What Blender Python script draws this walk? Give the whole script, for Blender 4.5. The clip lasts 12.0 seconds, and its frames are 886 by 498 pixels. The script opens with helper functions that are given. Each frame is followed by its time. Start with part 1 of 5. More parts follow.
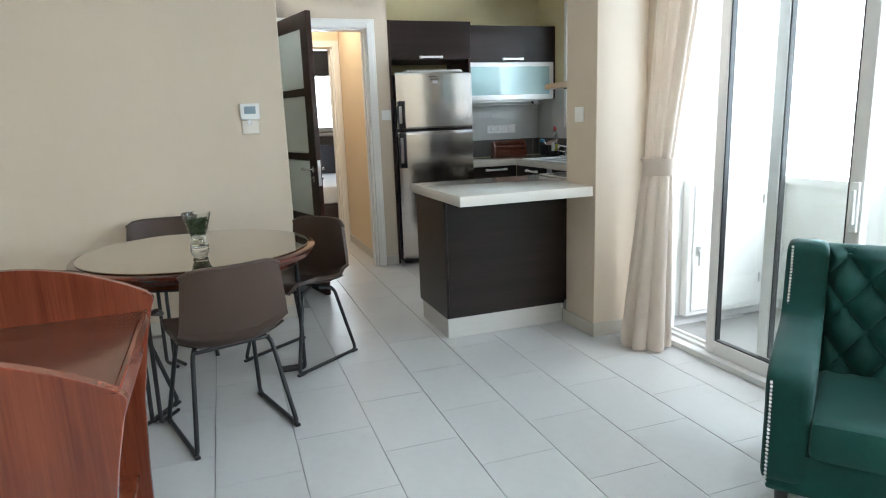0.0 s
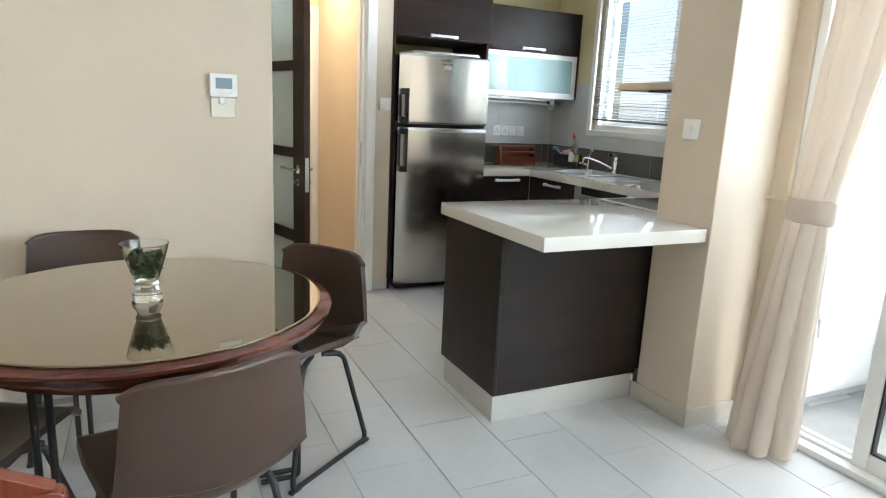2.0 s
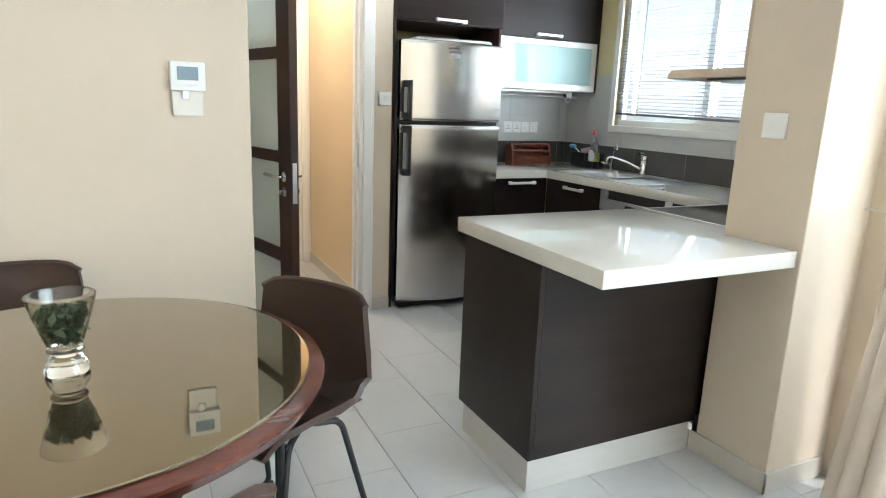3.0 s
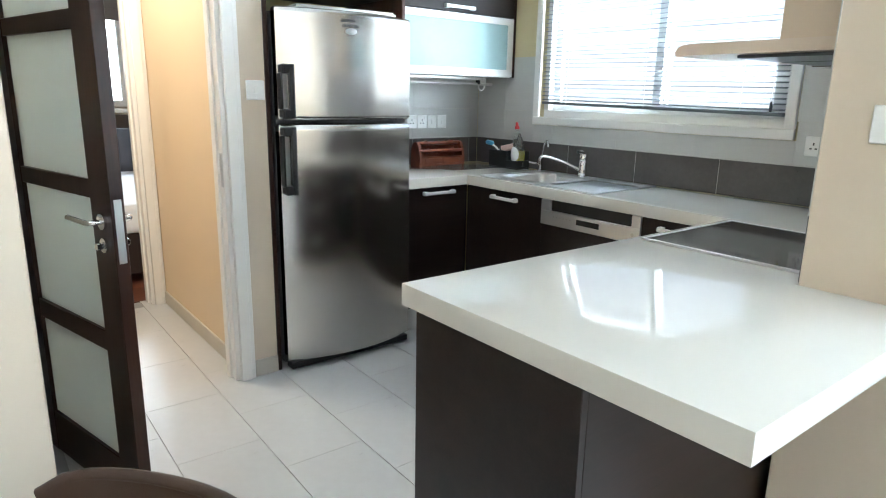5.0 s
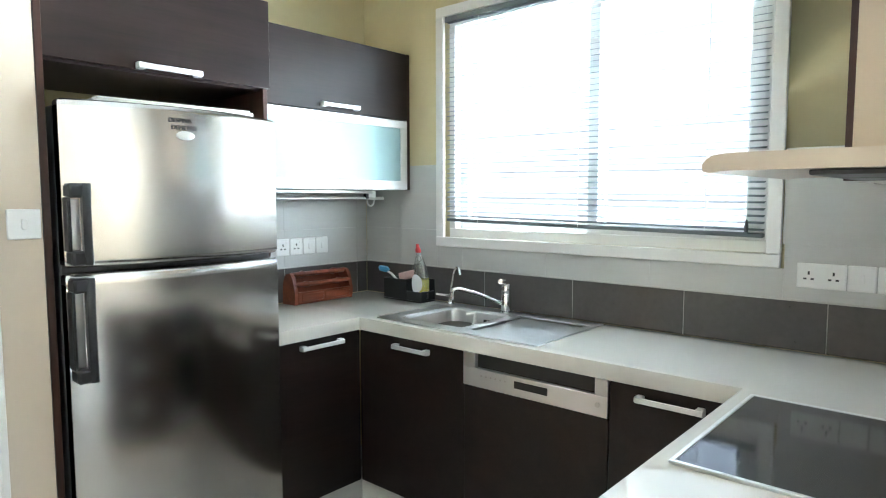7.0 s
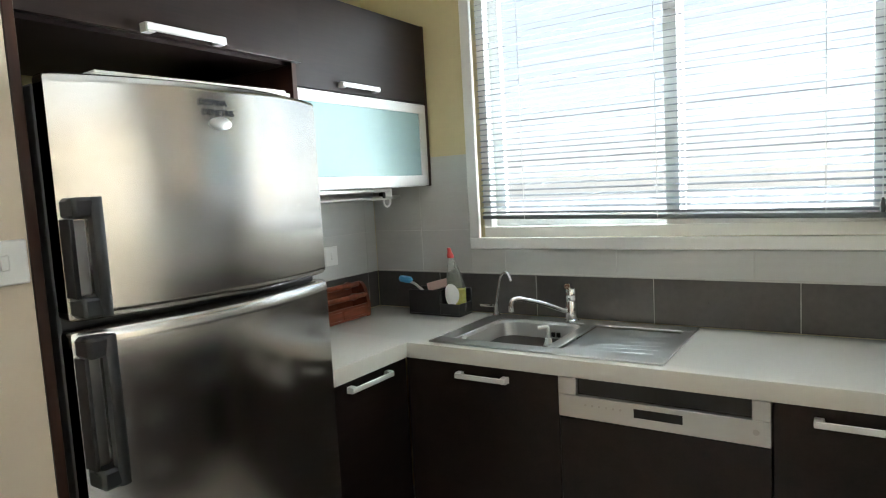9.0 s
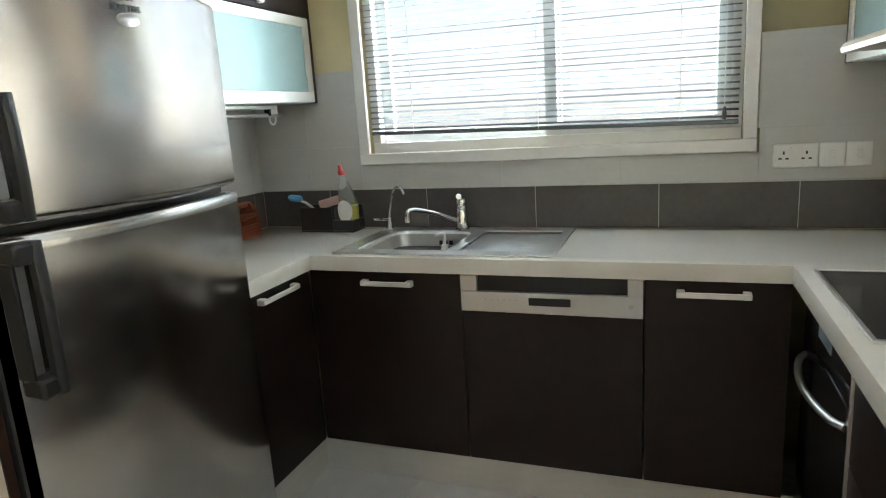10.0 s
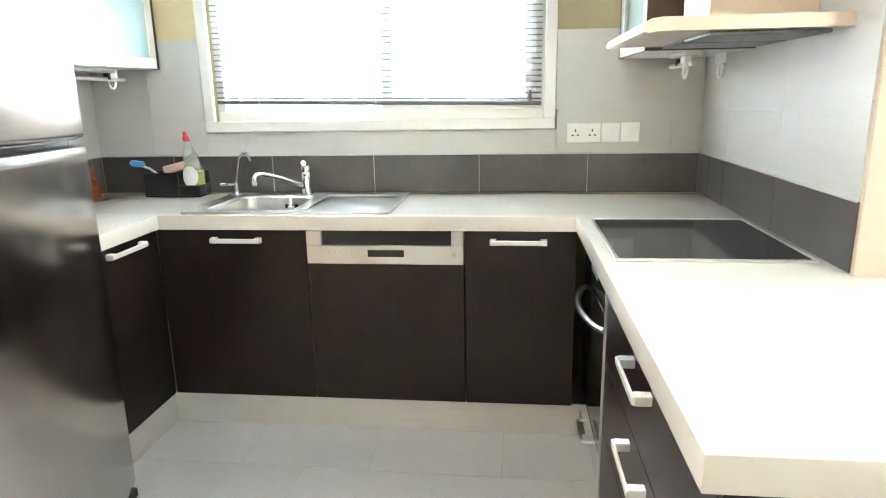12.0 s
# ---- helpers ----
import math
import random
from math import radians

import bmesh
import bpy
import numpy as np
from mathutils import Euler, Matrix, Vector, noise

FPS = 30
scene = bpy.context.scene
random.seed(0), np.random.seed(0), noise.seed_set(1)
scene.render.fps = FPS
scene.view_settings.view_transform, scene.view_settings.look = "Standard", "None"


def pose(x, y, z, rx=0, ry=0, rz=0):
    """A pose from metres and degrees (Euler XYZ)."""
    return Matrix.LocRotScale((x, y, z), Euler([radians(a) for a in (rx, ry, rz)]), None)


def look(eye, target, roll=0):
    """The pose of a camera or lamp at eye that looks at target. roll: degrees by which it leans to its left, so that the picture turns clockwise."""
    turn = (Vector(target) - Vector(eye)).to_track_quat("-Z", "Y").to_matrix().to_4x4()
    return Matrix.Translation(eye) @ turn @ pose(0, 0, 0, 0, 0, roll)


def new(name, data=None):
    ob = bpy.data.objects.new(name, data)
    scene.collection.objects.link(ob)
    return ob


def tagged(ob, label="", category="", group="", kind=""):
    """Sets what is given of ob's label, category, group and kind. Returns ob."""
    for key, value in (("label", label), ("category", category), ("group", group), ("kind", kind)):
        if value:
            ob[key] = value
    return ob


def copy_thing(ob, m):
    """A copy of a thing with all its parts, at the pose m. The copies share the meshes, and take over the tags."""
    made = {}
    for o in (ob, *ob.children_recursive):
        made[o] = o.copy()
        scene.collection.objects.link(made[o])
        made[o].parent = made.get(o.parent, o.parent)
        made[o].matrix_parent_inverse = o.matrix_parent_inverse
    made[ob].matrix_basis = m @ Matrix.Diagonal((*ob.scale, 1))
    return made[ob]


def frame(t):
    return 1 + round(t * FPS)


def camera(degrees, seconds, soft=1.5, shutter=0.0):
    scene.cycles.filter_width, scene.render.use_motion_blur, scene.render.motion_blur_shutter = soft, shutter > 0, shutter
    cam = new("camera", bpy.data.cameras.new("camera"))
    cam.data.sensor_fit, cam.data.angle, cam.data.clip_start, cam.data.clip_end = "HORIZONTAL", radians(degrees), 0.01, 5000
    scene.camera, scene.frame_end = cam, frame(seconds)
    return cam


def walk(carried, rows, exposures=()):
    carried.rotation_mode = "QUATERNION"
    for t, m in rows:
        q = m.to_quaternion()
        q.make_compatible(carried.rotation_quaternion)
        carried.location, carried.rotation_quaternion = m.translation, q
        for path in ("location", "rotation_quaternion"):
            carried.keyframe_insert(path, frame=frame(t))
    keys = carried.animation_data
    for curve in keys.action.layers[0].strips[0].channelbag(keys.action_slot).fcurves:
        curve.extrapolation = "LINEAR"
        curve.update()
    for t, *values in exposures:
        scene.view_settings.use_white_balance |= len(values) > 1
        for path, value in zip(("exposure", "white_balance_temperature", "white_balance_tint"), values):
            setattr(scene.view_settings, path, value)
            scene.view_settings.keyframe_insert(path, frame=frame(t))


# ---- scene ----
cam = camera(70.1, 12.0, soft=1.1)
PATH = [
    (0, (0.177, 0.273, 1.302), (0.832, 2.119, 0.899), -2.1),
    (0.5, (0.107, 0.576, 1.318), (0.798, 2.394, 0.852), -2.1),
    (1, (0.095, 0.918, 1.32), (0.807, 2.733, 0.875), 0.2),
    (1.5, (0.076, 1.202, 1.325), (0.818, 3.01, 0.9), 1.3),
    (2, (0.065, 1.506, 1.33), (0.922, 3.261, 0.901), 2.7),
    (2.5, (0.129, 1.783, 1.314), (1.031, 3.498, 0.817), 3.1),
    (3, (0.226, 2.051, 1.324), (1.096, 3.797, 0.881), 2.2),
    (3.2, (0.248, 2.161, 1.341), (1.163, 3.884, 0.903), 2.5),
    (5, (0.542, 3.01, 1.343), (1.741, 4.54, 0.872), 1.1),
    (5.5, (0.684, 3.225, 1.35), (2.025, 4.623, 0.856), 1.0),
    (6, (0.823, 3.416, 1.358), (2.301, 4.664, 0.849), 1.1),
    (6.5, (0.971, 3.592, 1.388), (2.467, 4.871, 1.031), 0.7),
    (7, (1.092, 3.735, 1.425), (2.591, 5.048, 1.263), -0.1),
    (8.8, (1.115, 4.421, 1.447), (2.767, 5.536, 1.279), -1.7),
    (9, (1.126, 4.461, 1.444), (2.786, 5.561, 1.257), -3.2),
    (9.5, (1.08, 4.537, 1.414), (2.851, 5.426, 1.15), -2.4),
    (10, (0.948, 4.566, 1.381), (2.78, 5.251, 0.964), -3.6),
    (10.5, (0.835, 4.522, 1.354), (2.707, 5.04, 0.877), -3.7),
    (11, (0.749, 4.524, 1.345), (2.644, 4.899, 0.828), -2.3),
    (11.5, (0.676, 4.498, 1.339), (2.573, 4.808, 0.785), -3.3),
    (12, (0.655, 4.48, 1.331), (2.587, 4.691, 0.857), -1.0),
]
walk(cam, [(t, look(eye, target, roll)) for t, eye, target, roll in PATH],
     [(0, 0.56, 5900, 9), (0.5, 0.66, 6100, 10), (1, 0.8, 6150, 10), (2, 1.0, 6050, 10), (3, 1.25, 6000, 9), (5, 1.5, 5700, 8), (6, 1.52, 5800, 7), (7, 1.8, 5800, 6), (8.8, 1.2, 6350, 8),
      (9.5, 1.1, 6350, 8), (10, 1.15, 6350, 8), (10.5, 1.75, 6300, 8), (11, 2.3, 6300, 9), (12, 2.6, 6250, 10)])

# ---- light ----
world = bpy.data.worlds.new("sky")
scene.world = world
world.use_nodes = True
sky = world.node_tree.nodes.new("ShaderNodeTexSky")
sky.sky_type, sky.sun_disc = "NISHITA", False
sky.sun_elevation, sky.sun_rotation = radians(38), radians(150)
world.node_tree.nodes["Background"].inputs["Strength"].default_value = 0.05
world.node_tree.links.new(sky.outputs["Color"], world.node_tree.nodes["Background"].inputs["Color"])


def sun_lamp(direction, strength, angle):
    data = bpy.data.lights.new("sun", "SUN")
    data.energy, data.angle, data.color = strength, radians(angle), (1.0, 0.95, 0.88)
    ob = new("sun", data)
    ob.matrix_world = look((8, -8, 8), (8 + direction[0], -8 + direction[1], 8 + direction[2]))


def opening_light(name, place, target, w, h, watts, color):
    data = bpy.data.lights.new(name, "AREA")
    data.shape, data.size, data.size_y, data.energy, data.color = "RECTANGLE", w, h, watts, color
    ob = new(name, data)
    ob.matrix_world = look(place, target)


sun_lamp((-0.42, 0.66, -0.62), 1.2, 10)
opening_light("window_daylight", (4.6, 5.08, 2.25), (3.0, 5.08, 2.25), 3.4, 2.3, 7.5, (0.94, 0.93, 1.0))
# unseen lamp added low outside to brighten the kitchen through the blind
opening_light("kitchen_fill", (6.4, 5.08, 0.6), (3.5, 5.08, 1.65), 4.2, 0.95, 1700, (0.86, 0.94, 1.0))
opening_light("balcony_daylight", (4.1, 0.1, 2.05), (3.0, 0.1, 1.95), 7.6, 3.4, 455, (0.84, 0.94, 1.0))
opening_light("bedroom_daylight", (1.75, 10.6, 1.6), (1.75, 8.0, 1.4), 1.8, 1.2, 40, (0.95, 0.98, 1.0))
opening_light("hall_ceiling_light", (1.05, 6.5, 2.62), (1.05, 6.5, 0), 0.25, 0.25, 13, (1.0, 0.86, 0.66))

# ---- materials ----


def mat(name, color, rough=0.5, metal=0.0, vary=0.08, scale=6.0, bump=0.0, bscale=None, stretch=(1, 1, 1), coat=0.0, sheen=0.0, rvary=0.1, perpiece=0.0, fine=0.0, spec=0.5):
    """Principled surface with two scales of variation, on object coordinates in metres."""
    m = bpy.data.materials.new(name)
    m.use_nodes = True
    nt = m.node_tree
    b = nt.nodes["Principled BSDF"]
    b.inputs["Metallic"].default_value = metal
    b.inputs["Coat Weight"].default_value = coat
    b.inputs["Coat Roughness"].default_value = 0.04
    b.inputs["Specular IOR Level"].default_value = spec
    b.inputs["Sheen Weight"].default_value = sheen
    tc = nt.nodes.new("ShaderNodeTexCoord")
    mp = nt.nodes.new("ShaderNodeMapping")
    mp.inputs["Scale"].default_value = stretch
    nt.links.new(tc.outputs["Object"], mp.inputs["Vector"])

    def nz(s, detail):
        n = nt.nodes.new("ShaderNodeTexNoise")
        n.inputs["Scale"].default_value, n.inputs["Detail"].default_value = s, detail
        nt.links.new(mp.outputs["Vector"], n.inputs["Vector"])
        return n

    def math_node(op, a, c):
        n = nt.nodes.new("ShaderNodeMath")
        n.operation = op
        for i, v in enumerate((a, c)):
            if isinstance(v, (int, float)):
                n.inputs[i].default_value = v
            else:
                nt.links.new(v, n.inputs[i])
        return n.outputs[0]

    big, small = nz(scale, 3), nz(scale * 9, 4)
    v = math_node("ADD", math_node("MULTIPLY", math_node("SUBTRACT", big.outputs["Fac"], 0.5), 2 * vary),
                  math_node("MULTIPLY", math_node("SUBTRACT", small.outputs["Fac"], 0.5), vary + 2 * fine))
    v = math_node("ADD", v, 1.0)
    if perpiece:
        oi = nt.nodes.new("ShaderNodeObjectInfo")
        v = math_node("ADD", v, math_node("MULTIPLY", math_node("SUBTRACT", oi.outputs["Random"], 0.5), perpiece))
    mix = nt.nodes.new("ShaderNodeVectorMath")
    mix.operation = "SCALE"
    mix.inputs[0].default_value = color
    nt.links.new(v, mix.inputs["Scale"])
    nt.links.new(mix.outputs["Vector"], b.inputs["Base Color"])
    r = math_node("ADD", math_node("MULTIPLY", math_node("SUBTRACT", small.outputs["Fac"], 0.5), rvary), rough)
    nt.links.new(r, b.inputs["Roughness"])
    if bump:
        bn = nt.nodes.new("ShaderNodeBump")
        bn.inputs["Strength"].default_value, bn.inputs["Distance"].default_value = bump, 0.002
        nt.links.new(nz(bscale or scale * 20, 3).outputs["Fac"], bn.inputs["Height"])
        nt.links.new(bn.outputs["Normal"], b.inputs["Normal"])
    return m


def wood(name, dark, light, rough, axis=2, scale=9.0, coat=0.0, spread=14.0):
    """Grained wood: bands across, drawn out along one axis."""
    m = bpy.data.materials.new(name)
    m.use_nodes = True
    nt = m.node_tree
    b = nt.nodes["Principled BSDF"]
    b.inputs["Roughness"].default_value, b.inputs["Coat Weight"].default_value = rough, coat
    b.inputs["Specular IOR Level"].default_value = 0.35
    b.inputs["Coat Roughness"].default_value = 0.12
    tc, mp = nt.nodes.new("ShaderNodeTexCoord"), nt.nodes.new("ShaderNodeMapping")
    s = [spread, spread, spread]
    s[axis] = 0.9
    mp.inputs["Scale"].default_value = s
    nt.links.new(tc.outputs["Object"], mp.inputs["Vector"])
    n, n2 = nt.nodes.new("ShaderNodeTexNoise"), nt.nodes.new("ShaderNodeTexNoise")
    n.inputs["Scale"].default_value, n.inputs["Detail"].default_value, n.inputs["Distortion"].default_value = scale / 9, 4, 0.6
    n2.inputs["Scale"].default_value, n2.inputs["Detail"].default_value = scale, 5
    for q in (n, n2):
        nt.links.new(mp.outputs["Vector"], q.inputs["Vector"])
    mx = nt.nodes.new("ShaderNodeMix")
    mx.inputs[0].default_value = 0.35
    nt.links.new(n.outputs["Fac"], mx.inputs[2])
    nt.links.new(n2.outputs["Fac"], mx.inputs[3])
    ramp = nt.nodes.new("ShaderNodeValToRGB")
    ramp.color_ramp.elements[0].position, ramp.color_ramp.elements[1].position = 0.36, 0.64
    ramp.color_ramp.elements[0].color, ramp.color_ramp.elements[1].color = (*dark, 1), (*light, 1)
    nt.links.new(mx.outputs[0], ramp.inputs["Fac"])
    nt.links.new(ramp.outputs["Color"], b.inputs["Base Color"])
    bn = nt.nodes.new("ShaderNodeBump")
    bn.inputs["Strength"].default_value, bn.inputs["Distance"].default_value = 0.08, 0.001
    nt.links.new(n2.outputs["Fac"], bn.inputs["Height"])
    nt.links.new(bn.outputs["Normal"], b.inputs["Normal"])
    return m


def glass(name, color, rough=0.0, transmission=1.0):
    m = bpy.data.materials.new(name)
    m.use_nodes = True
    b = m.node_tree.nodes["Principled BSDF"]
    b.inputs["Base Color"].default_value = (*color, 1)
    b.inputs["Roughness"].default_value = rough
    b.inputs["Transmission Weight"].default_value = transmission
    b.inputs["IOR"].default_value = 1.45
    return m


PAINT = mat("beige_wall_paint", (0.585, 0.49, 0.376), 0.42, vary=0.03, scale=1.3, bump=0.12, bscale=260)
KPAINT = mat("yellow_wall_paint", (0.60, 0.52, 0.30), 0.5, vary=0.03, scale=1.3, bump=0.12, bscale=260)
PEACH = mat("peach_wall_paint", (0.72, 0.575, 0.39), 0.5, vary=0.03, scale=1.3, bump=0.12, bscale=260)
WHITE = mat("white_ceiling_paint", (0.8, 0.79, 0.76), 0.7, vary=0.02, scale=1.5, bump=0.1, bscale=200)
TRIM = mat("white_gloss_trim", (0.80, 0.78, 0.74), 0.3, vary=0.03, scale=3)
TILE = mat("pale_grey_floor_tile", (0.46, 0.455, 0.44), 0.30, vary=0.05, scale=2.5, bump=0.05, bscale=60, perpiece=0.03, fine=0.03, rvary=0.12)
GROUT = mat("grey_grout", (0.29, 0.28, 0.265), 0.85, vary=0.12, scale=10)
DTILE = mat("dark_slate_tile", (0.080, 0.074, 0.068), 0.30, vary=0.25, scale=5, bump=0.2, bscale=70, perpiece=0.15, fine=0.1)
LTILE = mat("pale_stone_wall_tile", (0.50, 0.50, 0.475), 0.34, vary=0.05, scale=4, perpiece=0.04, stretch=(1, 1, 8))
LGROUT = mat("pale_grout", (0.50, 0.49, 0.46), 0.8, vary=0.08, scale=12)
SKIRT = mat("beige_skirting_tile", (0.52, 0.48, 0.41), 0.35, vary=0.06, scale=5)
WENGE = wood("dark_wenge_laminate", (0.008, 0.0042, 0.0034), (0.018, 0.0098, 0.008), 0.33, axis=0, scale=10)
WENGE_V = wood("dark_stained_door_wood", (0.022, 0.009, 0.006), (0.05, 0.020, 0.013), 0.32, axis=2, scale=10)
COUNTER = mat("white_composite_worktop", (0.61, 0.582, 0.52), 0.045, vary=0.012, scale=3, rvary=0.01, spec=0.24)
CEDGE = mat("cream_worktop_edge", (0.72, 0.68, 0.60), 0.3, vary=0.02, scale=3)
STEEL = mat("brushed_stainless_steel", (0.60, 0.58, 0.56), 0.14, metal=1.0, vary=0.04, scale=3, stretch=(1, 1, 30), bump=0.004, bscale=40, rvary=0.05, coat=1.0)
SINKSTEEL = mat("satin_sink_steel", (0.74, 0.74, 0.73), 0.30, metal=1.0, vary=0.04, scale=6, rvary=0.08)
FRIDGE = mat("fine_brushed_fridge_steel", (0.57, 0.55, 0.53), 0.19, metal=1.0, vary=0.03, scale=2, stretch=(1, 1, 14), rvary=0.03, coat=0.15)
tangent = FRIDGE.node_tree.nodes.new("ShaderNodeCombineXYZ")
tangent.inputs[0].default_value = 1.0
FRIDGE.node_tree.links.new(tangent.outputs[0], FRIDGE.node_tree.nodes["Principled BSDF"].inputs["Tangent"])
FRIDGE.node_tree.nodes["Principled BSDF"].inputs["Anisotropic"].default_value = 0.7
HANDLE = mat("pale_satin_steel", (0.84, 0.83, 0.81), 0.38, metal=0.45, vary=0.03, scale=12)
HOODSTEEL = mat("warm_satin_steel", (0.54, 0.46, 0.37), 0.36, metal=0.7, vary=0.04, scale=8)
SATIN = mat("satin_steel", (0.62, 0.61, 0.59), 0.3, metal=1.0, vary=0.05, scale=12)
CHROME = mat("chrome", (0.78, 0.78, 0.78), 0.08, metal=1.0, vary=0.03, scale=12, rvary=0.04)
ALU = mat("white_aluminium_frame", (0.74, 0.73, 0.70), 0.35, vary=0.03, scale=4)
KICK = mat("aluminium_plinth", (0.64, 0.62, 0.58), 0.42, metal=0.5, vary=0.06, scale=4, stretch=(1, 1, 12))
PLASTIC = mat("white_plastic", (0.78, 0.775, 0.75), 0.3, vary=0.015, scale=9)
BLACK = mat("black_plastic", (0.012, 0.012, 0.013), 0.35, vary=0.15, scale=20)
GREY = mat("dark_grey_plastic", (0.06, 0.06, 0.062), 0.38, vary=0.1, scale=20)
HOB = mat("black_ceramic_glass", (0.012, 0.012, 0.013), 0.07, vary=0.2, scale=8, rvary=0.06)
IRON = mat("black_powder_coated_steel", (0.011, 0.011, 0.0115), 0.42, vary=0.15, scale=30)
LEATHER = mat("brown_faux_leather", (0.047, 0.0265, 0.0175), 0.33, vary=0.14, scale=7, bump=0.35, bscale=420, rvary=0.14, spec=0.38)
MAHOG = wood("mahogany_wood", (0.098, 0.020, 0.0095), (0.165, 0.039, 0.017), 0.25, axis=2, scale=7, coat=0.35, spread=24)
DARKMAHOG = wood("dark_mahogany_wood", (0.045, 0.011, 0.006), (0.13, 0.032, 0.015), 0.22, axis=0, scale=7, coat=0.4, spread=9)
TAN = mat("tan_painted_steel", (0.52, 0.42, 0.30), 0.4, vary=0.03, scale=4)
REDWOOD = wood("varnished_red_wood", (0.10, 0.025, 0.012), (0.24, 0.065, 0.03), 0.3, axis=0, scale=9, coat=0.2)
CLOTH = mat("cream_curtain_cloth", (0.66, 0.575, 0.49), 0.85, vary=0.05, scale=5, bump=0.5, bscale=500, sheen=0.3)


def add_translucency(m, share, color):
    """Lets part of the light through thin cloth."""
    nt = m.node_tree
    out = nt.nodes["Material Output"]
    tr, mx = nt.nodes.new("ShaderNodeBsdfTranslucent"), nt.nodes.new("ShaderNodeMixShader")
    tr.inputs["Color"].default_value = (*color, 1)
    mx.inputs["Fac"].default_value = share
    nt.links.new(nt.nodes["Principled BSDF"].outputs[0], mx.inputs[1])
    nt.links.new(tr.outputs[0], mx.inputs[2])
    nt.links.new(mx.outputs[0], out.inputs["Surface"])


add_translucency(CLOTH, 0.35, (0.72, 0.64, 0.55))
VELVET = mat("green_velvet", (0.0008, 0.038, 0.029), 0.58, vary=0.4, scale=7, bump=0.2, bscale=300, sheen=0.07, spec=0.22)
SHEET = mat("white_bed_linen", (0.75, 0.77, 0.80), 0.8, vary=0.04, scale=5, bump=0.4, bscale=40)
GREYCLOTH = mat("grey_brown_blind_cloth", (0.16, 0.14, 0.13), 0.8, vary=0.1, scale=6, bump=0.4, bscale=300)
PARQUET = wood("red_brown_parquet", (0.07, 0.022, 0.012), (0.17, 0.06, 0.032), 0.3, axis=0, scale=8)
RENDER = mat("white_outdoor_render", (0.74, 0.73, 0.70), 0.8, vary=0.05, scale=2, bump=0.5, bscale=90)
BALTILE = mat("grey_balcony_tile", (0.55, 0.55, 0.54), 0.5, vary=0.07, scale=3)
CLEAR = glass("clear_glass", (0.97, 0.99, 0.969))
GREENISH = mat("greenish_cabinet_glass", (0.30, 0.42, 0.41), 0.05, vary=0.02, scale=4, rvary=0.02, coat=0.5, spec=0.6)
TABLEGLASS = mat("bronze_mirror_glass", (0.23, 0.175, 0.095), 0.02, metal=0.9, vary=0.01, scale=2, coat=1.0, rvary=0.01)
FROST = mat("frosted_door_glass", (0.74, 0.78, 0.73), 0.35, vary=0.02, scale=3)
add_translucency(FROST, 0.4, (0.85, 0.88, 0.84))
# pale grey slats, their backlit shade put into a darker colour
SLAT = mat("shaded_blind_slat", (0.14, 0.155, 0.16), 0.4, vary=0.04, scale=8)
LEAF = mat("green_leaf", (0.022, 0.06, 0.016), 0.45, vary=0.3, scale=20)
RED = mat("red_plastic", (0.55, 0.03, 0.03), 0.35, vary=0.05, scale=20)
BLUE = mat("blue_plastic", (0.08, 0.35, 0.62), 0.4, vary=0.05, scale=20)
YELLOW = mat("yellow_soap", (0.62, 0.55, 0.05), 0.25, vary=0.05, scale=20)
SCREEN = mat("grey_blue_display", (0.22, 0.29, 0.34), 0.2, vary=0.03, scale=20)
PAPER = mat("white_paper", (0.78, 0.78, 0.76), 0.7, vary=0.03, scale=10)
FLESH = mat("pink_sponge", (0.62, 0.42, 0.38), 0.8, vary=0.1, scale=60, bump=0.6, bscale=200)

# ---- building blocks ----
OFF = {}


def thing(name, at, label, category, group="", kind=""):
    ob = new(name)
    ob.empty_display_size = 0.1
    ob.location = at
    OFF[ob.name] = Vector(at)
    return tagged(ob, label, category, group, kind)


def smooth_by_angle(bm, limit=40):
    for f in bm.faces:
        f.smooth = True
    for e in bm.edges:
        if len(e.link_faces) == 2 and e.calc_face_angle(0) > radians(limit):
            e.smooth = False


def mesh_of(name, bm, material, offset=None, flat=False):
    if offset is not None:
        bmesh.ops.translate(bm, verts=bm.verts, vec=-offset)
    bmesh.ops.recalc_face_normals(bm, faces=bm.faces)
    if not flat:
        smooth_by_angle(bm)
    me = bpy.data.meshes.new(name)
    bm.to_mesh(me)
    bm.free()
    me.materials.append(material)
    return me


def part(name, bm, material, parent, label=""):
    off = OFF.get(parent.name, Vector())
    ob = new(name, mesh_of(name, bm, material, off))
    ob.parent = parent
    OFF[ob.name] = off
    return tagged(ob, label)


def struct(name, bm, material, label, category):
    ob = new(name, mesh_of(name, bm, material))
    OFF[ob.name] = Vector()
    return tagged(ob, label, category, kind="structure")


def single(name, bm, material, label, category, group="", kind=""):
    ob = new(name, mesh_of(name, bm, material))
    OFF[ob.name] = Vector()
    return tagged(ob, label, category, group, kind)


def box(x0, x1, y0, y1, z0, z1, bevel=0.0, bm=None, seg=1):
    own = bm is None
    b = bmesh.new()
    bmesh.ops.create_cube(b, size=1)
    for v in b.verts:
        v.co = Vector(((x0 + x1) / 2 + v.co.x * (x1 - x0), (y0 + y1) / 2 + v.co.y * (y1 - y0), (z0 + z1) / 2 + v.co.z * (z1 - z0)))
    if bevel:
        bmesh.ops.bevel(b, geom=b.edges[:], offset=bevel, segments=seg, profile=0.7, affect="EDGES")
    return b if own else merge(bm, b)


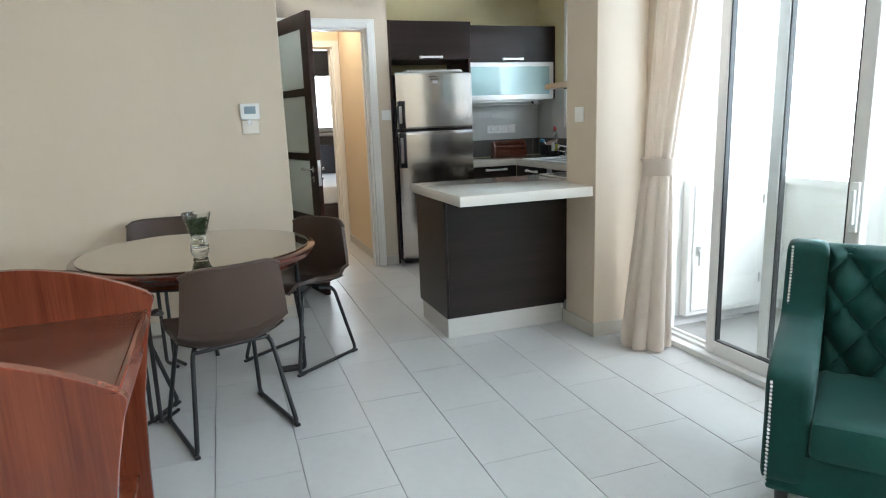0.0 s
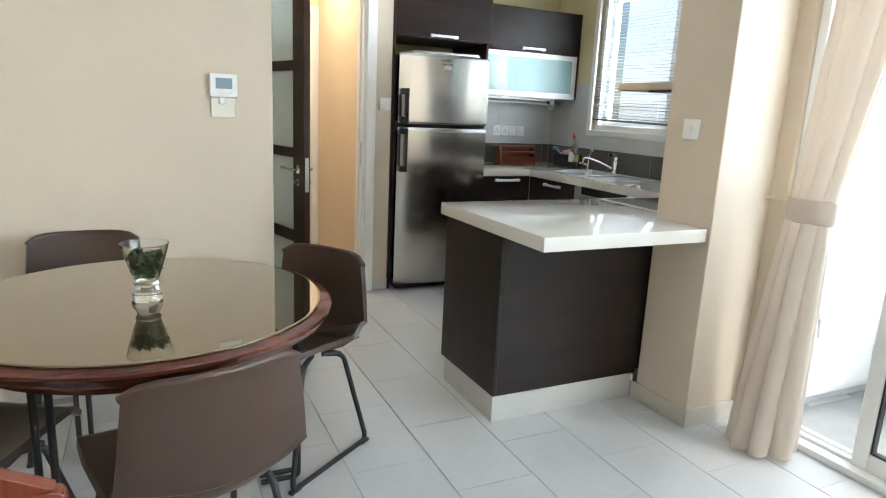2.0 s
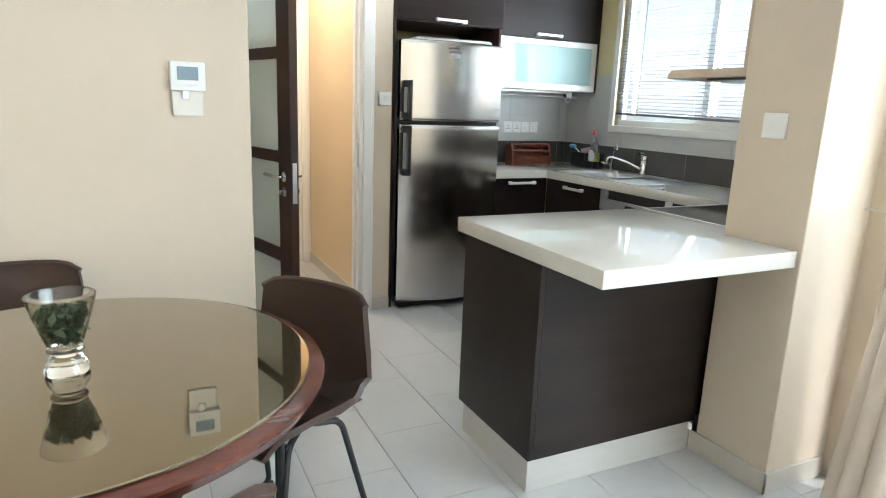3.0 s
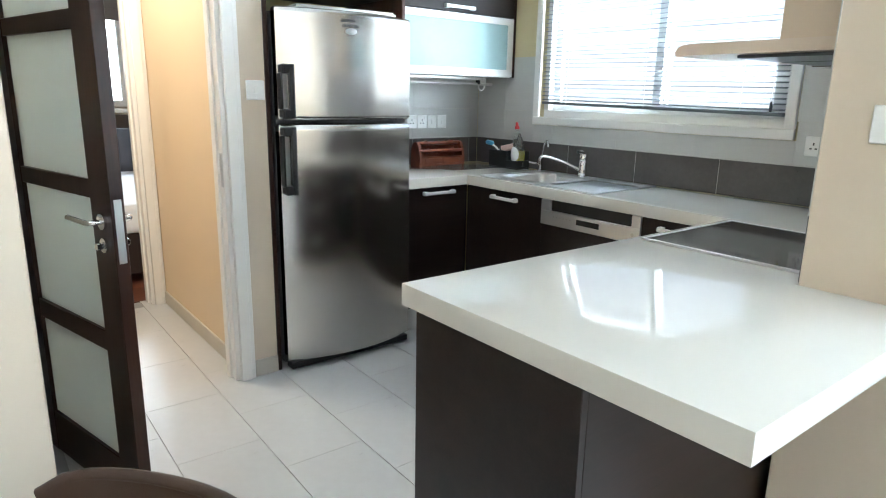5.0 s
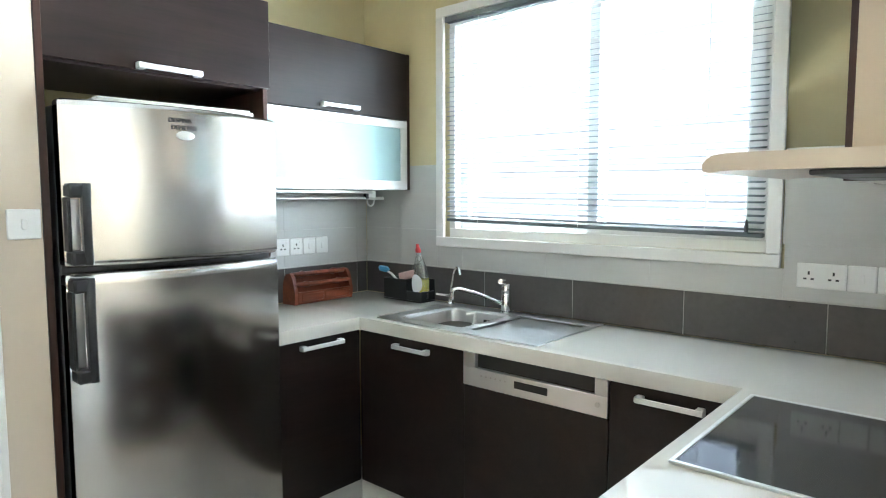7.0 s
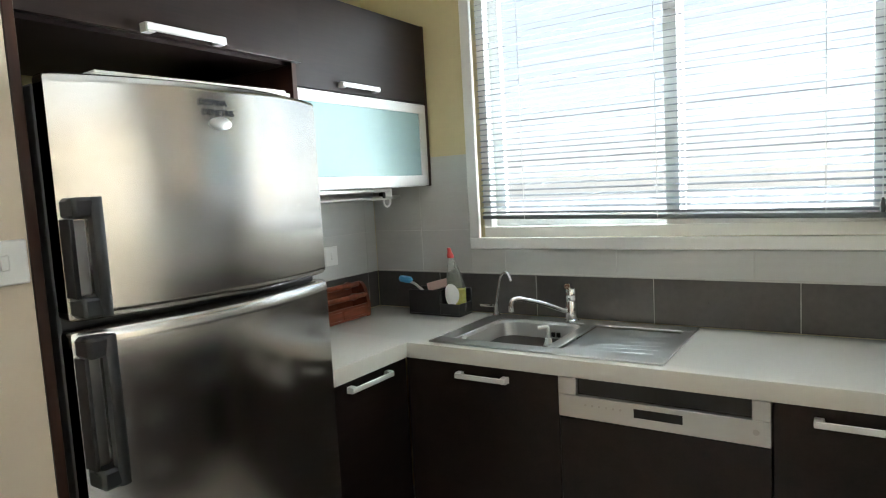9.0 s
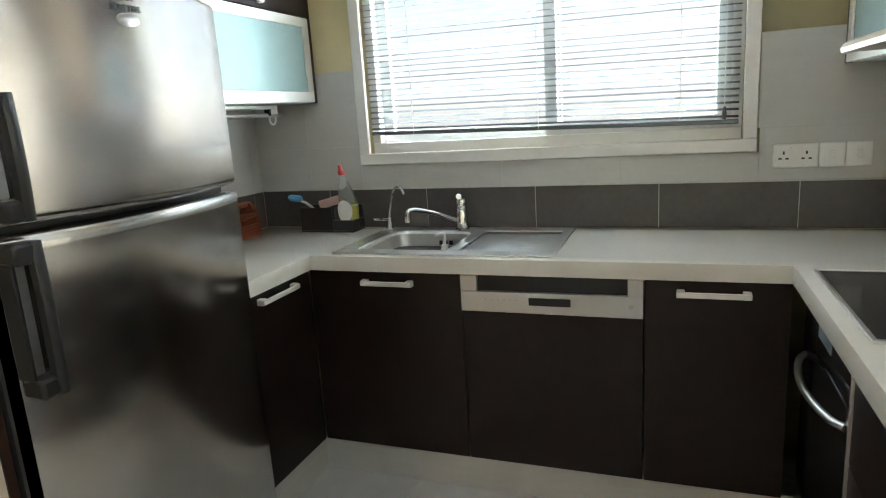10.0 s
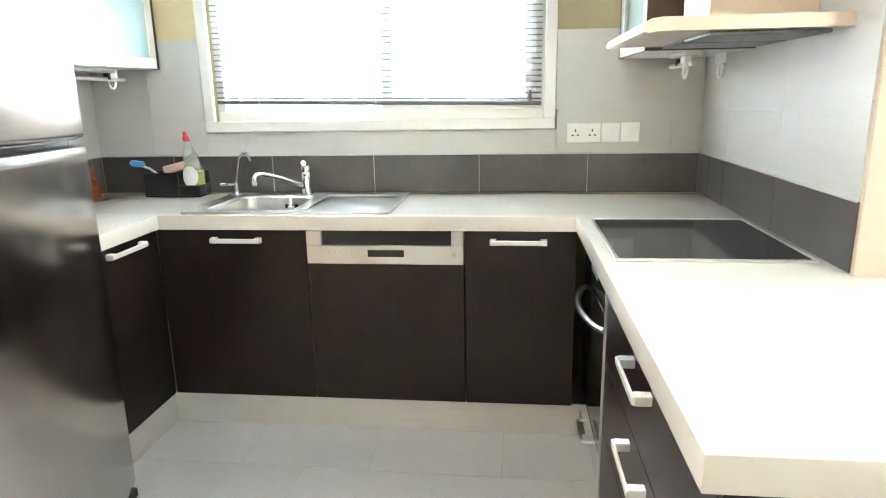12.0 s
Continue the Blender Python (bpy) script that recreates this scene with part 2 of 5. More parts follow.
def merge(bm, other, m=None):
    me = bpy.data.meshes.new("tmp")
    if m is not None:
        bmesh.ops.transform(other, matrix=m, verts=other.verts)
    other.to_mesh(me)
    other.free()
    bm.from_mesh(me)
    bpy.data.meshes.remove(me)
    return bm


def boxes(*rows, bevel=0.0):
    bm = bmesh.new()
    for r in rows:
        box(*r, bevel=bevel, bm=bm)
    return bm


def lathe(profile, at=(0, 0, 0), n=28, bm=None):
    """Turned solid from (radius, height) pairs."""
    b = bm or bmesh.new()
    rings = []
    for r, z in profile:
        if r < 1e-6:
            rings.append([b.verts.new((at[0], at[1], at[2] + z))])
        else:
            rings.append([b.verts.new((at[0] + r * math.cos(2 * math.pi * i / n), at[1] + r * math.sin(2 * math.pi * i / n), at[2] + z)) for i in range(n)])
    for a, c in zip(rings, rings[1:]):
        for i in range(n):
            j = (i + 1) % n
            if len(a) == 1 and len(c) == 1:
                continue
            if len(a) == 1:
                b.faces.new((a[0], c[i], c[j]))
            elif len(c) == 1:
                b.faces.new((a[i], a[j], c[0]))
            else:
                b.faces.new((a[i], a[j], c[j], c[i]))
    return b


def fillet(pts, r, n=5):
    pts = [Vector(p) for p in pts]
    out = [pts[0]]
    for a, p, c in zip(pts, pts[1:], pts[2:]):
        d = min(r, (p - a).length * 0.45, (c - p).length * 0.45)
        s, e = p + (a - p).normalized() * d, p + (c - p).normalized() * d
        for i in range(n + 1):
            t = i / n
            out.append((1 - t) ** 2 * s + 2 * t * (1 - t) * p + t * t * e)
    return out + [pts[-1]]


def tube(pts, r, n=10, bm=None, taper=None):
    """Round bar along a line of points."""
    b = bm or bmesh.new()
    pts = [Vector(p) for p in pts]
    side = None
    rings = []
    for i, p in enumerate(pts):
        d = (pts[min(i + 1, len(pts) - 1)] - pts[max(i - 1, 0)]).normalized()
        if side is None:
            side = d.orthogonal().normalized()
        side = (side - d * side.dot(d)).normalized()
        up = d.cross(side)
        rr = r if taper is None else r * taper(i / (len(pts) - 1))
        rings.append([b.verts.new(p + rr * (math.cos(2 * math.pi * k / n) * side + math.sin(2 * math.pi * k / n) * up)) for k in range(n)])
    for a, c in zip(rings, rings[1:]):
        for k in range(n):
            b.faces.new((a[k], a[(k + 1) % n], c[(k + 1) % n], c[k]))
    b.faces.new(rings[0][::-1])
    b.faces.new(rings[-1])
    return b


def bar_handle(parent, a, c, out, r=0.006, name="handle"):
    """Flat bow handle between two points on a front, standing off along out."""
    a, c, out = Vector(a), Vector(c), Vector(out)
    along = (c - a).normalized()
    bm = bmesh.new()
    third = out.cross(along).normalized()
    m = Matrix((along, out.normalized(), third)).transposed().to_4x4()
    ln, h = (c - a).length, out.length
    b = boxes((0, ln, h - 0.007, h, -0.009, 0.009), (0, 0.024, -0.001, h - 0.005, -0.011, 0.011), (ln - 0.024, ln, -0.001, h - 0.005, -0.011, 0.011), bevel=0.002)
    merge(bm, b, Matrix.Translation(a) @ m)
    return part(name, bm, HANDLE, parent, "pale satin steel bow handle")


def plate(bm, x0, x1, z0, z1, holes, y0, y1):
    """Wall in the x-z plane with rectangular holes (x0, x1, z0, z1), from y0 to y1."""
    xs = sorted({x0, x1, *[v for h in holes for v in h[:2]]})
    zs = sorted({z0, z1, *[v for h in holes for v in h[2:]]})
    for a, b in zip(xs, xs[1:]):
        for c, d in zip(zs, zs[1:]):
            if not any(h[0] <= a and b <= h[1] and h[2] <= c and d <= h[3] for h in holes):
                box(a, b, y0, y1, c, d, bm=bm)
    bmesh.ops.remove_doubles(bm, verts=bm.verts, dist=1e-5)
    dead = {}
    for f in bm.faces:
        dead.setdefault(tuple(round(q, 4) for q in f.calc_center_median()), []).append(f)
    bmesh.ops.delete(bm, geom=[f for fs in dead.values() if len(fs) > 1 for f in fs], context="FACES")
    return bm


def plate_x(y0, y1, z0, z1, holes, x0, x1):
    """The same wall, in the y-z plane from x0 to x1."""
    bm = plate(bmesh.new(), y0, y1, z0, z1, holes, x0, x1)
    for v in bm.verts:
        v.co = Vector((v.co.y, v.co.x, v.co.z))
    return bm


# ---- setting ----
CEIL = 2.70
TOP = 0.896
KX, KY, HY = 3.51, 6.43, 3.665

struct("floor", box(-2.35, 3.65, -3.15, 7.32, -0.12, -0.006), GROUT, "pale grey tiled floor with thin grey joints", "floor")
struct("ceiling", box(-2.35, 3.65, -3.15, 10.25, CEIL, CEIL + 0.15), WHITE, "plain white painted ceiling", "ceiling")
struct("wall_west", box(-2.35, -2.2, -3.15, 4.72, 0, CEIL), PAINT, "beige painted living room wall", "wall")
struct("wall_south", box(-2.2, 2.68, -3.15, -3.0, 0, CEIL), PAINT, "beige painted living room wall", "wall")
struct("wall_dining", box(-2.2, 0.645, 4.57, 4.72, 0, CEIL, 0.004), PAINT, "beige satin wall behind the dining table", "wall")
struct("wall_lobby", box(0.525, 0.645, 4.72, 5.80, 0, CEIL), PAINT, "beige wall beside the open door", "wall")
struct("wall_north", plate(bmesh.new(), 0.40, 1.70, 0, CEIL, [(0.68, 1.517, 0, 2.095)], 5.80, 5.92), PAINT, "beige wall with the doorway to the hall", "wall")
struct("wall_kitchen_north", box(1.70, 3.51, KY, KY + 0.14, 0, CEIL), KPAINT, "yellow painted kitchen wall above pale tiles", "wall")
struct("wall_kitchen_east", plate_x(3.35, 6.57, 0, CEIL, [(4.335, 5.835, 1.225, 2.315)], KX, KX + 0.2), KPAINT, "yellow painted kitchen wall with a wide window", "wall")
struct("wall_pillar", box(2.20, 3.51, 3.35, HY, 0, CEIL, 0.003), PAINT, "beige pillar wall between kitchen and balcony", "wall")
struct("wall_balcony", plate_x(-3.15, 3.35, 0, CEIL, [(-2.4, 3.27, 0.0, 2.32)], 2.53, 2.68), PAINT, "beige wall round the balcony sliding door", "wall")
struct("wall_hall_east", box(1.545, 1.70, 5.92, 7.20, 0, CEIL), PEACH, "peach painted hall wall", "wall")
struct("wall_hall_west", box(0.28, 0.40, 5.80, 7.20, 0, CEIL), PEACH, "peach painted hall wall", "wall")
struct("wall_bedroom_south", plate(bmesh.new(), -0.6, 3.4, 0, CEIL, [(0.64, 1.477, 0, 2.09)], 7.20, 7.32), PEACH, "peach wall with the bedroom doorway", "wall")
struct("wall_bedroom_north", plate(bmesh.new(), -0.6, 3.4, 0, CEIL, [(1.1, 2.5, 1.18, 2.16)], 10.1, 10.25), PAINT, "bedroom wall with a window", "wall")
struct("wall_bedroom_east", box(3.4, 3.5, 7.2, 10.25, 0, CEIL), PAINT, "beige bedroom wall", "wall")
struct("wall_bedroom_west", box(-0.7, -0.6, 7.2, 10.25, 0, CEIL), PAINT, "beige bedroom wall", "wall")
struct("floor_bedroom", box(-0.6, 3.4, 7.322, 10.1, -0.12, 0.0), PARQUET, "red-brown bedroom parquet floor", "floor")


def skirting(*rows):
    for r in rows:
        struct("baseboard", box(*r, 0.0, 0.085, bevel=0.003), SKIRT, "beige tile skirting along the wall", "baseboard")


skirting((-2.2, 0.645, 4.558, 4.569), (0.646, 0.657, 4.558, 5.78), (1.584, 1.70, 5.788, 5.799), (2.188, 2.199, 3.338, 3.69), (2.188, 2.50, 3.338, 3.349),
         (1.533, 1.544, 5.93, 7.18), (2.519, 2.529, -3.0, -2.42), (-2.199, -2.188, -3.0, 4.557))

# door casings
def casing(name, x0, x1, top, y, depth, w, label):
    d = thing(name, ((x0 + x1) / 2, y, 0), label, "door frame", kind="structure")
    for a, b in ((x0 - w, x0), (x1, x1 + w)):
        part("casing", boxes((a, b, y - 0.018, y - 0.001, 0, top + w), (a + 0.02 if a < x0 else a, b if a < x0 else b - 0.02, y - 0.026, y - 0.018, 0, top + w - 0.02), bevel=0.003), TRIM, d)
    part("casing", boxes((x0, x1, y - 0.018, y - 0.001, top, top + w), (x0, x1, y - 0.026, y - 0.018, top, top + w - 0.02), bevel=0.003), TRIM, d)
    for a, b in ((x0 - 0.002, x0 + 0.02), (x1 - 0.02, x1 + 0.002)):
        part("jamb", boxes((a, b, y, y + depth, 0, top), (a if a < x0 else a - 0.012, b + 0.012 if a < x0 else b, y + 0.05, y + depth - 0.02, 0, top - 0.02), bevel=0.002), TRIM, d)
    part("head", box(x0 + 0.02, x1 - 0.02, y, y + depth, top - 0.02, top + 0.002), TRIM, d)
    return d


frame_1 = casing("door_frame_1", 0.685, 1.512, 2.085, 5.80, 0.12, 0.07, "white moulded frame of the hall doorway")
part("strike_plate", box(1.488, 1.492, 5.805, 5.83, 0.93, 1.08, 0.001), SATIN, frame_1)
casing("door_frame_2", 0.645, 1.472, 2.08, 7.20, 0.12, 0.07, "white moulded frame of the bedroom doorway")

# balcony
struct("ground_balcony", box(2.68, 3.80, -3.15, 3.31, -0.16, -0.03), BALTILE, "grey tiled balcony floor", "floor")
struct("wall_parapet", boxes((3.62, 3.80, -3.3, 3.33, -0.16, 0.82), (3.59, 3.83, -3.3, 3.33, 0.82, 0.865)), RENDER, "white rendered balcony parapet with a ledge", "wall")
struct("wall_balcony_end", box(2.68, 3.80, 3.33, 3.35, -0.16, CEIL + 0.15), RENDER, "white rendered balcony end wall", "wall")
struct("wall_balcony_south", box(2.68, 3.80, -3.45, -3.3, -0.16, CEIL + 0.15), RENDER, "white rendered balcony end wall", "wall")
struct("ceiling_balcony", box(2.68, 3.86, -3.45, 3.35, CEIL, CEIL + 0.15), RENDER, "white balcony soffit", "ceiling")
for r in ((2.682, 3.608, 3.318, 3.329), (3.608, 3.619, -3.299, 3.317)):
    struct("baseboard", box(*r, -0.029, 0.06, bevel=0.002), BALTILE, "grey tile skirting round the balcony", "baseboard")
struct("ground", box(-300, 300, -300, 300, -6.2, -6.0), RENDER, "pale ground far below the flat", "ground")

# ---- kitchen: fitted units ----
FX = 2.955   # fronts of the units under the window
FY = 5.865   # front of the unit beside the fridge
PY = 4.205   # fronts of the peninsula units


def front(parent, x0, x1, y0, y1, z0, z1, name="door", material=None):
    return part(name, box(x0, x1, y0, y1, z0, z1, 0.0015), material or WENGE, parent)


def base_unit(label, x0, x1, y0, y1, face):
    """Carcass of a floor unit; face is the side on which its fronts sit."""
    u = thing("base_cabinet", ((x0 + x1) / 2, (y0 + y1) / 2, 0), label, "cabinet", "fitted kitchen units")
    part("body", box(x0, x1, y0, y1, 0.135, 0.838, 0.001), WENGE, u)
    return u


# sink unit, narrow unit, corner unit under the window
u = base_unit("dark wenge sink unit under the white worktop", FX + 0.02, 3.49, 5.262, 5.86, "x")
d = front(u, FX, FX + 0.019, 5.262, FY - 0.003, 0.137, 0.836)
bar_handle(d, (FX, 5.637, 0.797), (FX, 5.437, 0.797), (-0.03, 0, 0))
u = base_unit("dark wenge narrow unit beside the dishwasher", FX + 0.02, 3.49, 4.235, 4.650, "x")
d = front(u, FX, FX + 0.019, 4.237, 4.649, 0.137, 0.836)
bar_handle(d, (FX, 4.555, 0.797), (FX, 4.345, 0.797), (-0.03, 0, 0))
u = base_unit("dark wenge corner unit beside the fridge", 2.492, 2.93, FY + 0.02, 6.42, "y")
d = front(u, 2.492, FX - 0.003, FY, FY + 0.019, 0.137, 0.836)
bar_handle(d, (2.625, FY, 0.805), (2.845, FY, 0.805), (0, -0.03, 0))

# dishwasher
dw = thing("dishwasher", (3.2, 4.95, 0), "built-in dishwasher with steel control strip and dark wenge front", "dishwasher", "fitted kitchen units")
part("body", box(FX + 0.02, 3.48, 4.656, 5.256, 0.135, 0.836, 0.001), GREY, dw)
part("door", box(FX, FX + 0.019, 4.653, 5.259, 0.137, 0.703, 0.0015), WENGE, dw)
panel = part("control_panel", boxes((FX - 0.006, FX + 0.018, 4.653, 5.259, 0.706, 0.778), (FX - 0.006, FX + 0.018, 5.20, 5.259, 0.778, 0.834), (FX - 0.006, FX + 0.018, 4.653, 4.70, 0.778, 0.834), bevel=0.0015), SINKSTEEL, dw, "brushed steel control strip")
part("grip_recess", box(FX + 0.012, FX + 0.02, 4.70, 5.20, 0.778, 0.834), BLACK, panel, "black recessed grip")
part("display", box(FX - 0.008, FX - 0.005, 4.88, 5.02, 0.735, 0.762, 0.001), BLACK, panel, "small black display window")
for i in range(6):
    part("button", lathe([(0, 0), (0.004, 0), (0.0035, 0.002), (0, 0.002)], n=10), SATIN, panel).matrix_basis = Matrix.Translation(Vector((FX - 0.0055, 5.17 - 0.022 * i, 0.752)) - OFF[dw.name]) @ pose(0, 0, 0, 0, -90, 0) @ Matrix.Translation(OFF[dw.name])
part("power_button", lathe([(0, 0), (0.009, 0), (0.008, 0.003), (0, 0.003)], n=16), SATIN, panel).matrix_basis = Matrix.Translation(Vector((FX - 0.0055, 4.69, 0.745)) - OFF[dw.name]) @ pose(0, 0, 0, 0, -90, 0) @ Matrix.Translation(OFF[dw.name])

# peninsula: drawers, oven, end panels
u = base_unit("dark wenge peninsula unit with three drawers", 1.418, 2.345, 3.70, PY - 0.02, "y")
part("back_panel", box(1.418, 2.198, 3.682, 3.699, 0.125, 0.838, 0.001), WENGE, u)
part("side_panel", box(1.399, 1.417, 3.682, PY, 0.125, 0.838, 0.001), WENGE, u)
for z0, z1, hz in ((0.59, 0.836, 0.77), (0.37, 0.587, 0.565), (0.137, 0.367, 0.345)):
    dr = front(u, 1.42, 2.39, PY - 0.019, PY, z0, z1, "drawer")
    bar_handle(dr, (1.80, PY, hz - 0.02), (2.0, PY, hz - 0.02), (0, 0.04, 0))
ov = thing("oven", (2.66, 3.95, 0), "black glass built-in oven with a curved steel handle", "oven", "fitted kitchen units")
part("body", box(2.40, 2.93, 3.70, PY - 0.02, 0.135, 0.836, 0.001), GREY, ov)
part("door", box(2.397, 2.93, PY - 0.019, PY, 0.25, 0.70, 0.003), HOB, ov, "black glass oven door")
cp = part("control_panel", box(2.397, 2.93, PY - 0.019, PY, 0.703, 0.834, 0.003), HOB, ov, "black glass control strip")
part("display", box(2.60, 2.74, PY - 0.001, PY + 0.002, 0.755, 0.795, 0.001), SCREEN, cp, "blue-grey display")
arc = [(2.44 + 0.45 * k / 16, PY - 0.002 + 0.05 * math.sin(math.pi * k / 16) ** 0.6, 0.648) for k in range(17)]
part("handle", tube(arc, 0.0095, 12), SATIN, ov, "curved satin steel handle")
lo = part("lower_drawer", box(2.397, 2.93, PY - 0.019, PY, 0.137, 0.247, 0.002), STEEL, ov, "steel drawer front under the oven")
part("drawer_handle", tube(fillet([(2.60, PY, 0.19), (2.60, PY + 0.03, 0.19), (2.75, PY + 0.03, 0.19), (2.75, PY, 0.19)], 0.02), 0.006), SATIN, lo)
part("edge_strip", box(2.385, 2.395, PY - 0.015, PY + 0.006, 0.137, 0.836, 0.001), SATIN, ov)

# plinths
for r in ((FX + 0.02, FX + 0.034, 4.20, 5.90), (2.47, FX + 0.02, FY + 0.018, FY + 0.03), (1.44, FX + 0.02, PY - 0.045, PY - 0.033)):
    single("plinth", box(*r, 0.0, 0.134, 0.001), KICK, "brushed aluminium plinth under the units", "plinth", "kitchen plinths")
single("plinth", box(1.414, 2.186, 3.69, 3.702, 0.0, 0.124, 0.001), KICK, "brushed aluminium plinth under the peninsula", "plinth", "kitchen plinths")
single("plinth", box(1.405, 1.417, 3.69, PY - 0.033, 0.0, 0.124, 0.001), KICK, "brushed aluminium plinth under the peninsula", "plinth", "kitchen plinths")

# worktop: one continuous slab with a sink cut-out
SX0, SX1, SY0, SY1 = 2.995, 3.445, 4.96, 5.74
wt = thing("worktop", (2.6, 4.6, 0.840), "glossy white composite worktop with thick square edges", "worktop")
regions = ((2.49, FX - 0.022, 5.842, KY - 0.008), (FX - 0.022, KX - 0.008, HY + 0.002, KY - 0.008), (2.195, FX - 0.022, HY + 0.002, 4.240), (1.379, 2.195, 3.364, 4.240))
xs = sorted({v for r in regions for v in r[:2]} | {SX0, SX1})
ys = sorted({v for r in regions for v in r[2:]} | {SY0, SY1})
slab = bmesh.new()
for xa, xb in zip(xs, xs[1:]):
    for ya, yb in zip(ys, ys[1:]):
        cx, cy = (xa + xb) / 2, (ya + yb) / 2
        if any(r[0] < cx < r[1] and r[2] < cy < r[3] for r in regions) and not (SX0 < cx < SX1 and SY0 < cy < SY1):
            slab.faces.new([slab.verts.new(p) for p in ((xa, ya, TOP), (xb, ya, TOP), (xb, yb, TOP), (xa, yb, TOP))])
bmesh.ops.remove_doubles(slab, verts=slab.verts, dist=1e-5)
ret = bmesh.ops.extrude_face_region(slab, geom=slab.faces[:])
bmesh.ops.translate(slab, verts=[g for g in ret["geom"] if isinstance(g, bmesh.types.BMVert)], vec=(0, 0, 0.840 - TOP))
bmesh.ops.recalc_face_normals(slab, faces=slab.faces)
bmesh.ops.bevel(slab, geom=[e for e in slab.edges if len(e.link_faces) == 2 and e.calc_face_angle(0) > 1], offset=0.0025, segments=2, profile=0.6, affect="EDGES")
part("slab", slab, COUNTER, wt)

# sink
sk = thing("sink", (3.22, 5.35, TOP), "stainless steel inset sink with a ribbed drainer", "sink")


def rounded_rect(x0, x1, y0, y1, r, n=5):
    out = []
    for cx, cy, a0 in ((x1 - r, y1 - r, 0), (x0 + r, y1 - r, 90), (x0 + r, y0 + r, 180), (x1 - r, y0 + r, 270)):
        for i in range(n + 1):
            a = radians(a0 + 90 * i / n)
            out.append((cx + r * math.cos(a), cy + r * math.sin(a)))
    return out


def loops(levels, close_top=False, close_bottom=False):
    """Skin over rings of points (each a list of x, y and one z)."""
    bm = bmesh.new()
    rings = [[bm.verts.new((x, y, z)) for x, y in pts] for pts, z in levels]
    n = len(rings[0])
    for a, c in zip(rings, rings[1:]):
        for i in range(n):
            bm.faces.new((a[i], a[(i + 1) % n], c[(i + 1) % n], c[i]))
    if close_top:
        bm.faces.new(rings[-1])
    if close_bottom:
        bm.faces.new(rings[0][::-1])
    return bm


part("bowl", loops([(rounded_rect(3.03, 3.40, 5.335, 5.69, 0.06), TOP + 0.003), (rounded_rect(3.04, 3.39, 5.345, 5.68, 0.06), TOP - 0.005), (rounded_rect(3.05, 3.38, 5.355, 5.67, 0.06), TOP - 0.13),
             (rounded_rect(3.08, 3.35, 5.385, 5.64, 0.05), TOP - 0.15)], close_top=True), SINKSTEEL, sk, "deep steel bowl")
rim = boxes((2.965, 3.03, 4.935, 5.765, TOP + 0.001, TOP + 0.007), (3.40, 3.475, 4.935, 5.765, TOP + 0.001, TOP + 0.007), (3.03, 3.40, 5.69, 5.765, TOP + 0.001, TOP + 0.007), (3.03, 3.40, 5.29, 5.335, TOP + 0.001, TOP + 0.007), (3.03, 3.40, 4.935, 4.975, TOP + 0.001, TOP + 0.007), bevel=0.002)
part("rim", rim, SINKSTEEL, sk)
drainer = part("drainer", box(3.03, 3.40, 4.975, 5.29, TOP - 0.012, TOP - 0.004), SINKSTEEL, sk, "ribbed steel drainer")
for i in range(6):
    part("rib", tube([(3.10 + 0.05 * i, 5.0, TOP - 0.0052), (3.08 + 0.04 * i, 5.22, TOP - 0.0056)], 0.002, 8), SINKSTEEL, drainer)
for i in range(3):
    part("overflow_slot", box(3.376, 3.383, 5.43 + 0.022 * i, 5.445 + 0.022 * i, TOP - 0.05, TOP - 0.032, 0.001), BLACK, sk)
mx = thing("mixer_tap", (3.43, 5.40, TOP), "chrome single-lever kitchen mixer tap on the sink", "tap")
part("body", lathe([(0, 0.006), (0.03, 0.006), (0.03, 0.012), (0.024, 0.016), (0.024, 0.085), (0.021, 0.092), (0.023, 0.097), (0.023, 0.128), (0.018, 0.138), (0, 0.14)], (3.43, 5.40, TOP), 24), CHROME, mx)
part("spout", tube(fillet([(3.42, 5.41, TOP + 0.045), (3.34, 5.485, TOP + 0.092), (3.27, 5.545, TOP + 0.118), (3.248, 5.567, TOP + 0.114), (3.246, 5.569, TOP + 0.085)], 0.03), 0.0095, 12), CHROME, mx)
part("aerator", lathe([(0, 0), (0.012, 0), (0.012, 0.022), (0, 0.024)], (3.246, 5.569, TOP + 0.070), 16), CHROME, mx)
part("lever", tube([(3.43, 5.40, TOP + 0.134), (3.405, 5.395, TOP + 0.150), (3.37, 5.39, TOP + 0.154)], 0.012, 10), CHROME, mx)
ft = thing("filter_tap", (3.43, 5.735, TOP), "slim chrome drinking-water tap with a swan neck", "tap")
part("spout", tube(fillet([(3.43, 5.735, TOP + 0.006), (3.43, 5.735, TOP + 0.06), (3.43, 5.71, TOP + 0.175), (3.41, 5.668, TOP + 0.205), (3.39, 5.64, TOP + 0.165)], 0.06, 7), 0.006, 10), CHROME, ft)
part("base", lathe([(0, 0.004), (0.018, 0.004), (0.018, 0.012), (0.011, 0.018), (0.011, 0.06), (0, 0.062)], (3.43, 5.735, TOP), 18), CHROME, ft)
part("lever", tube([(3.43, 5.735, TOP + 0.05), (3.40, 5.765, TOP + 0.055), (3.38, 5.785, TOP + 0.06)], 0.006, 8), CHROME, ft)

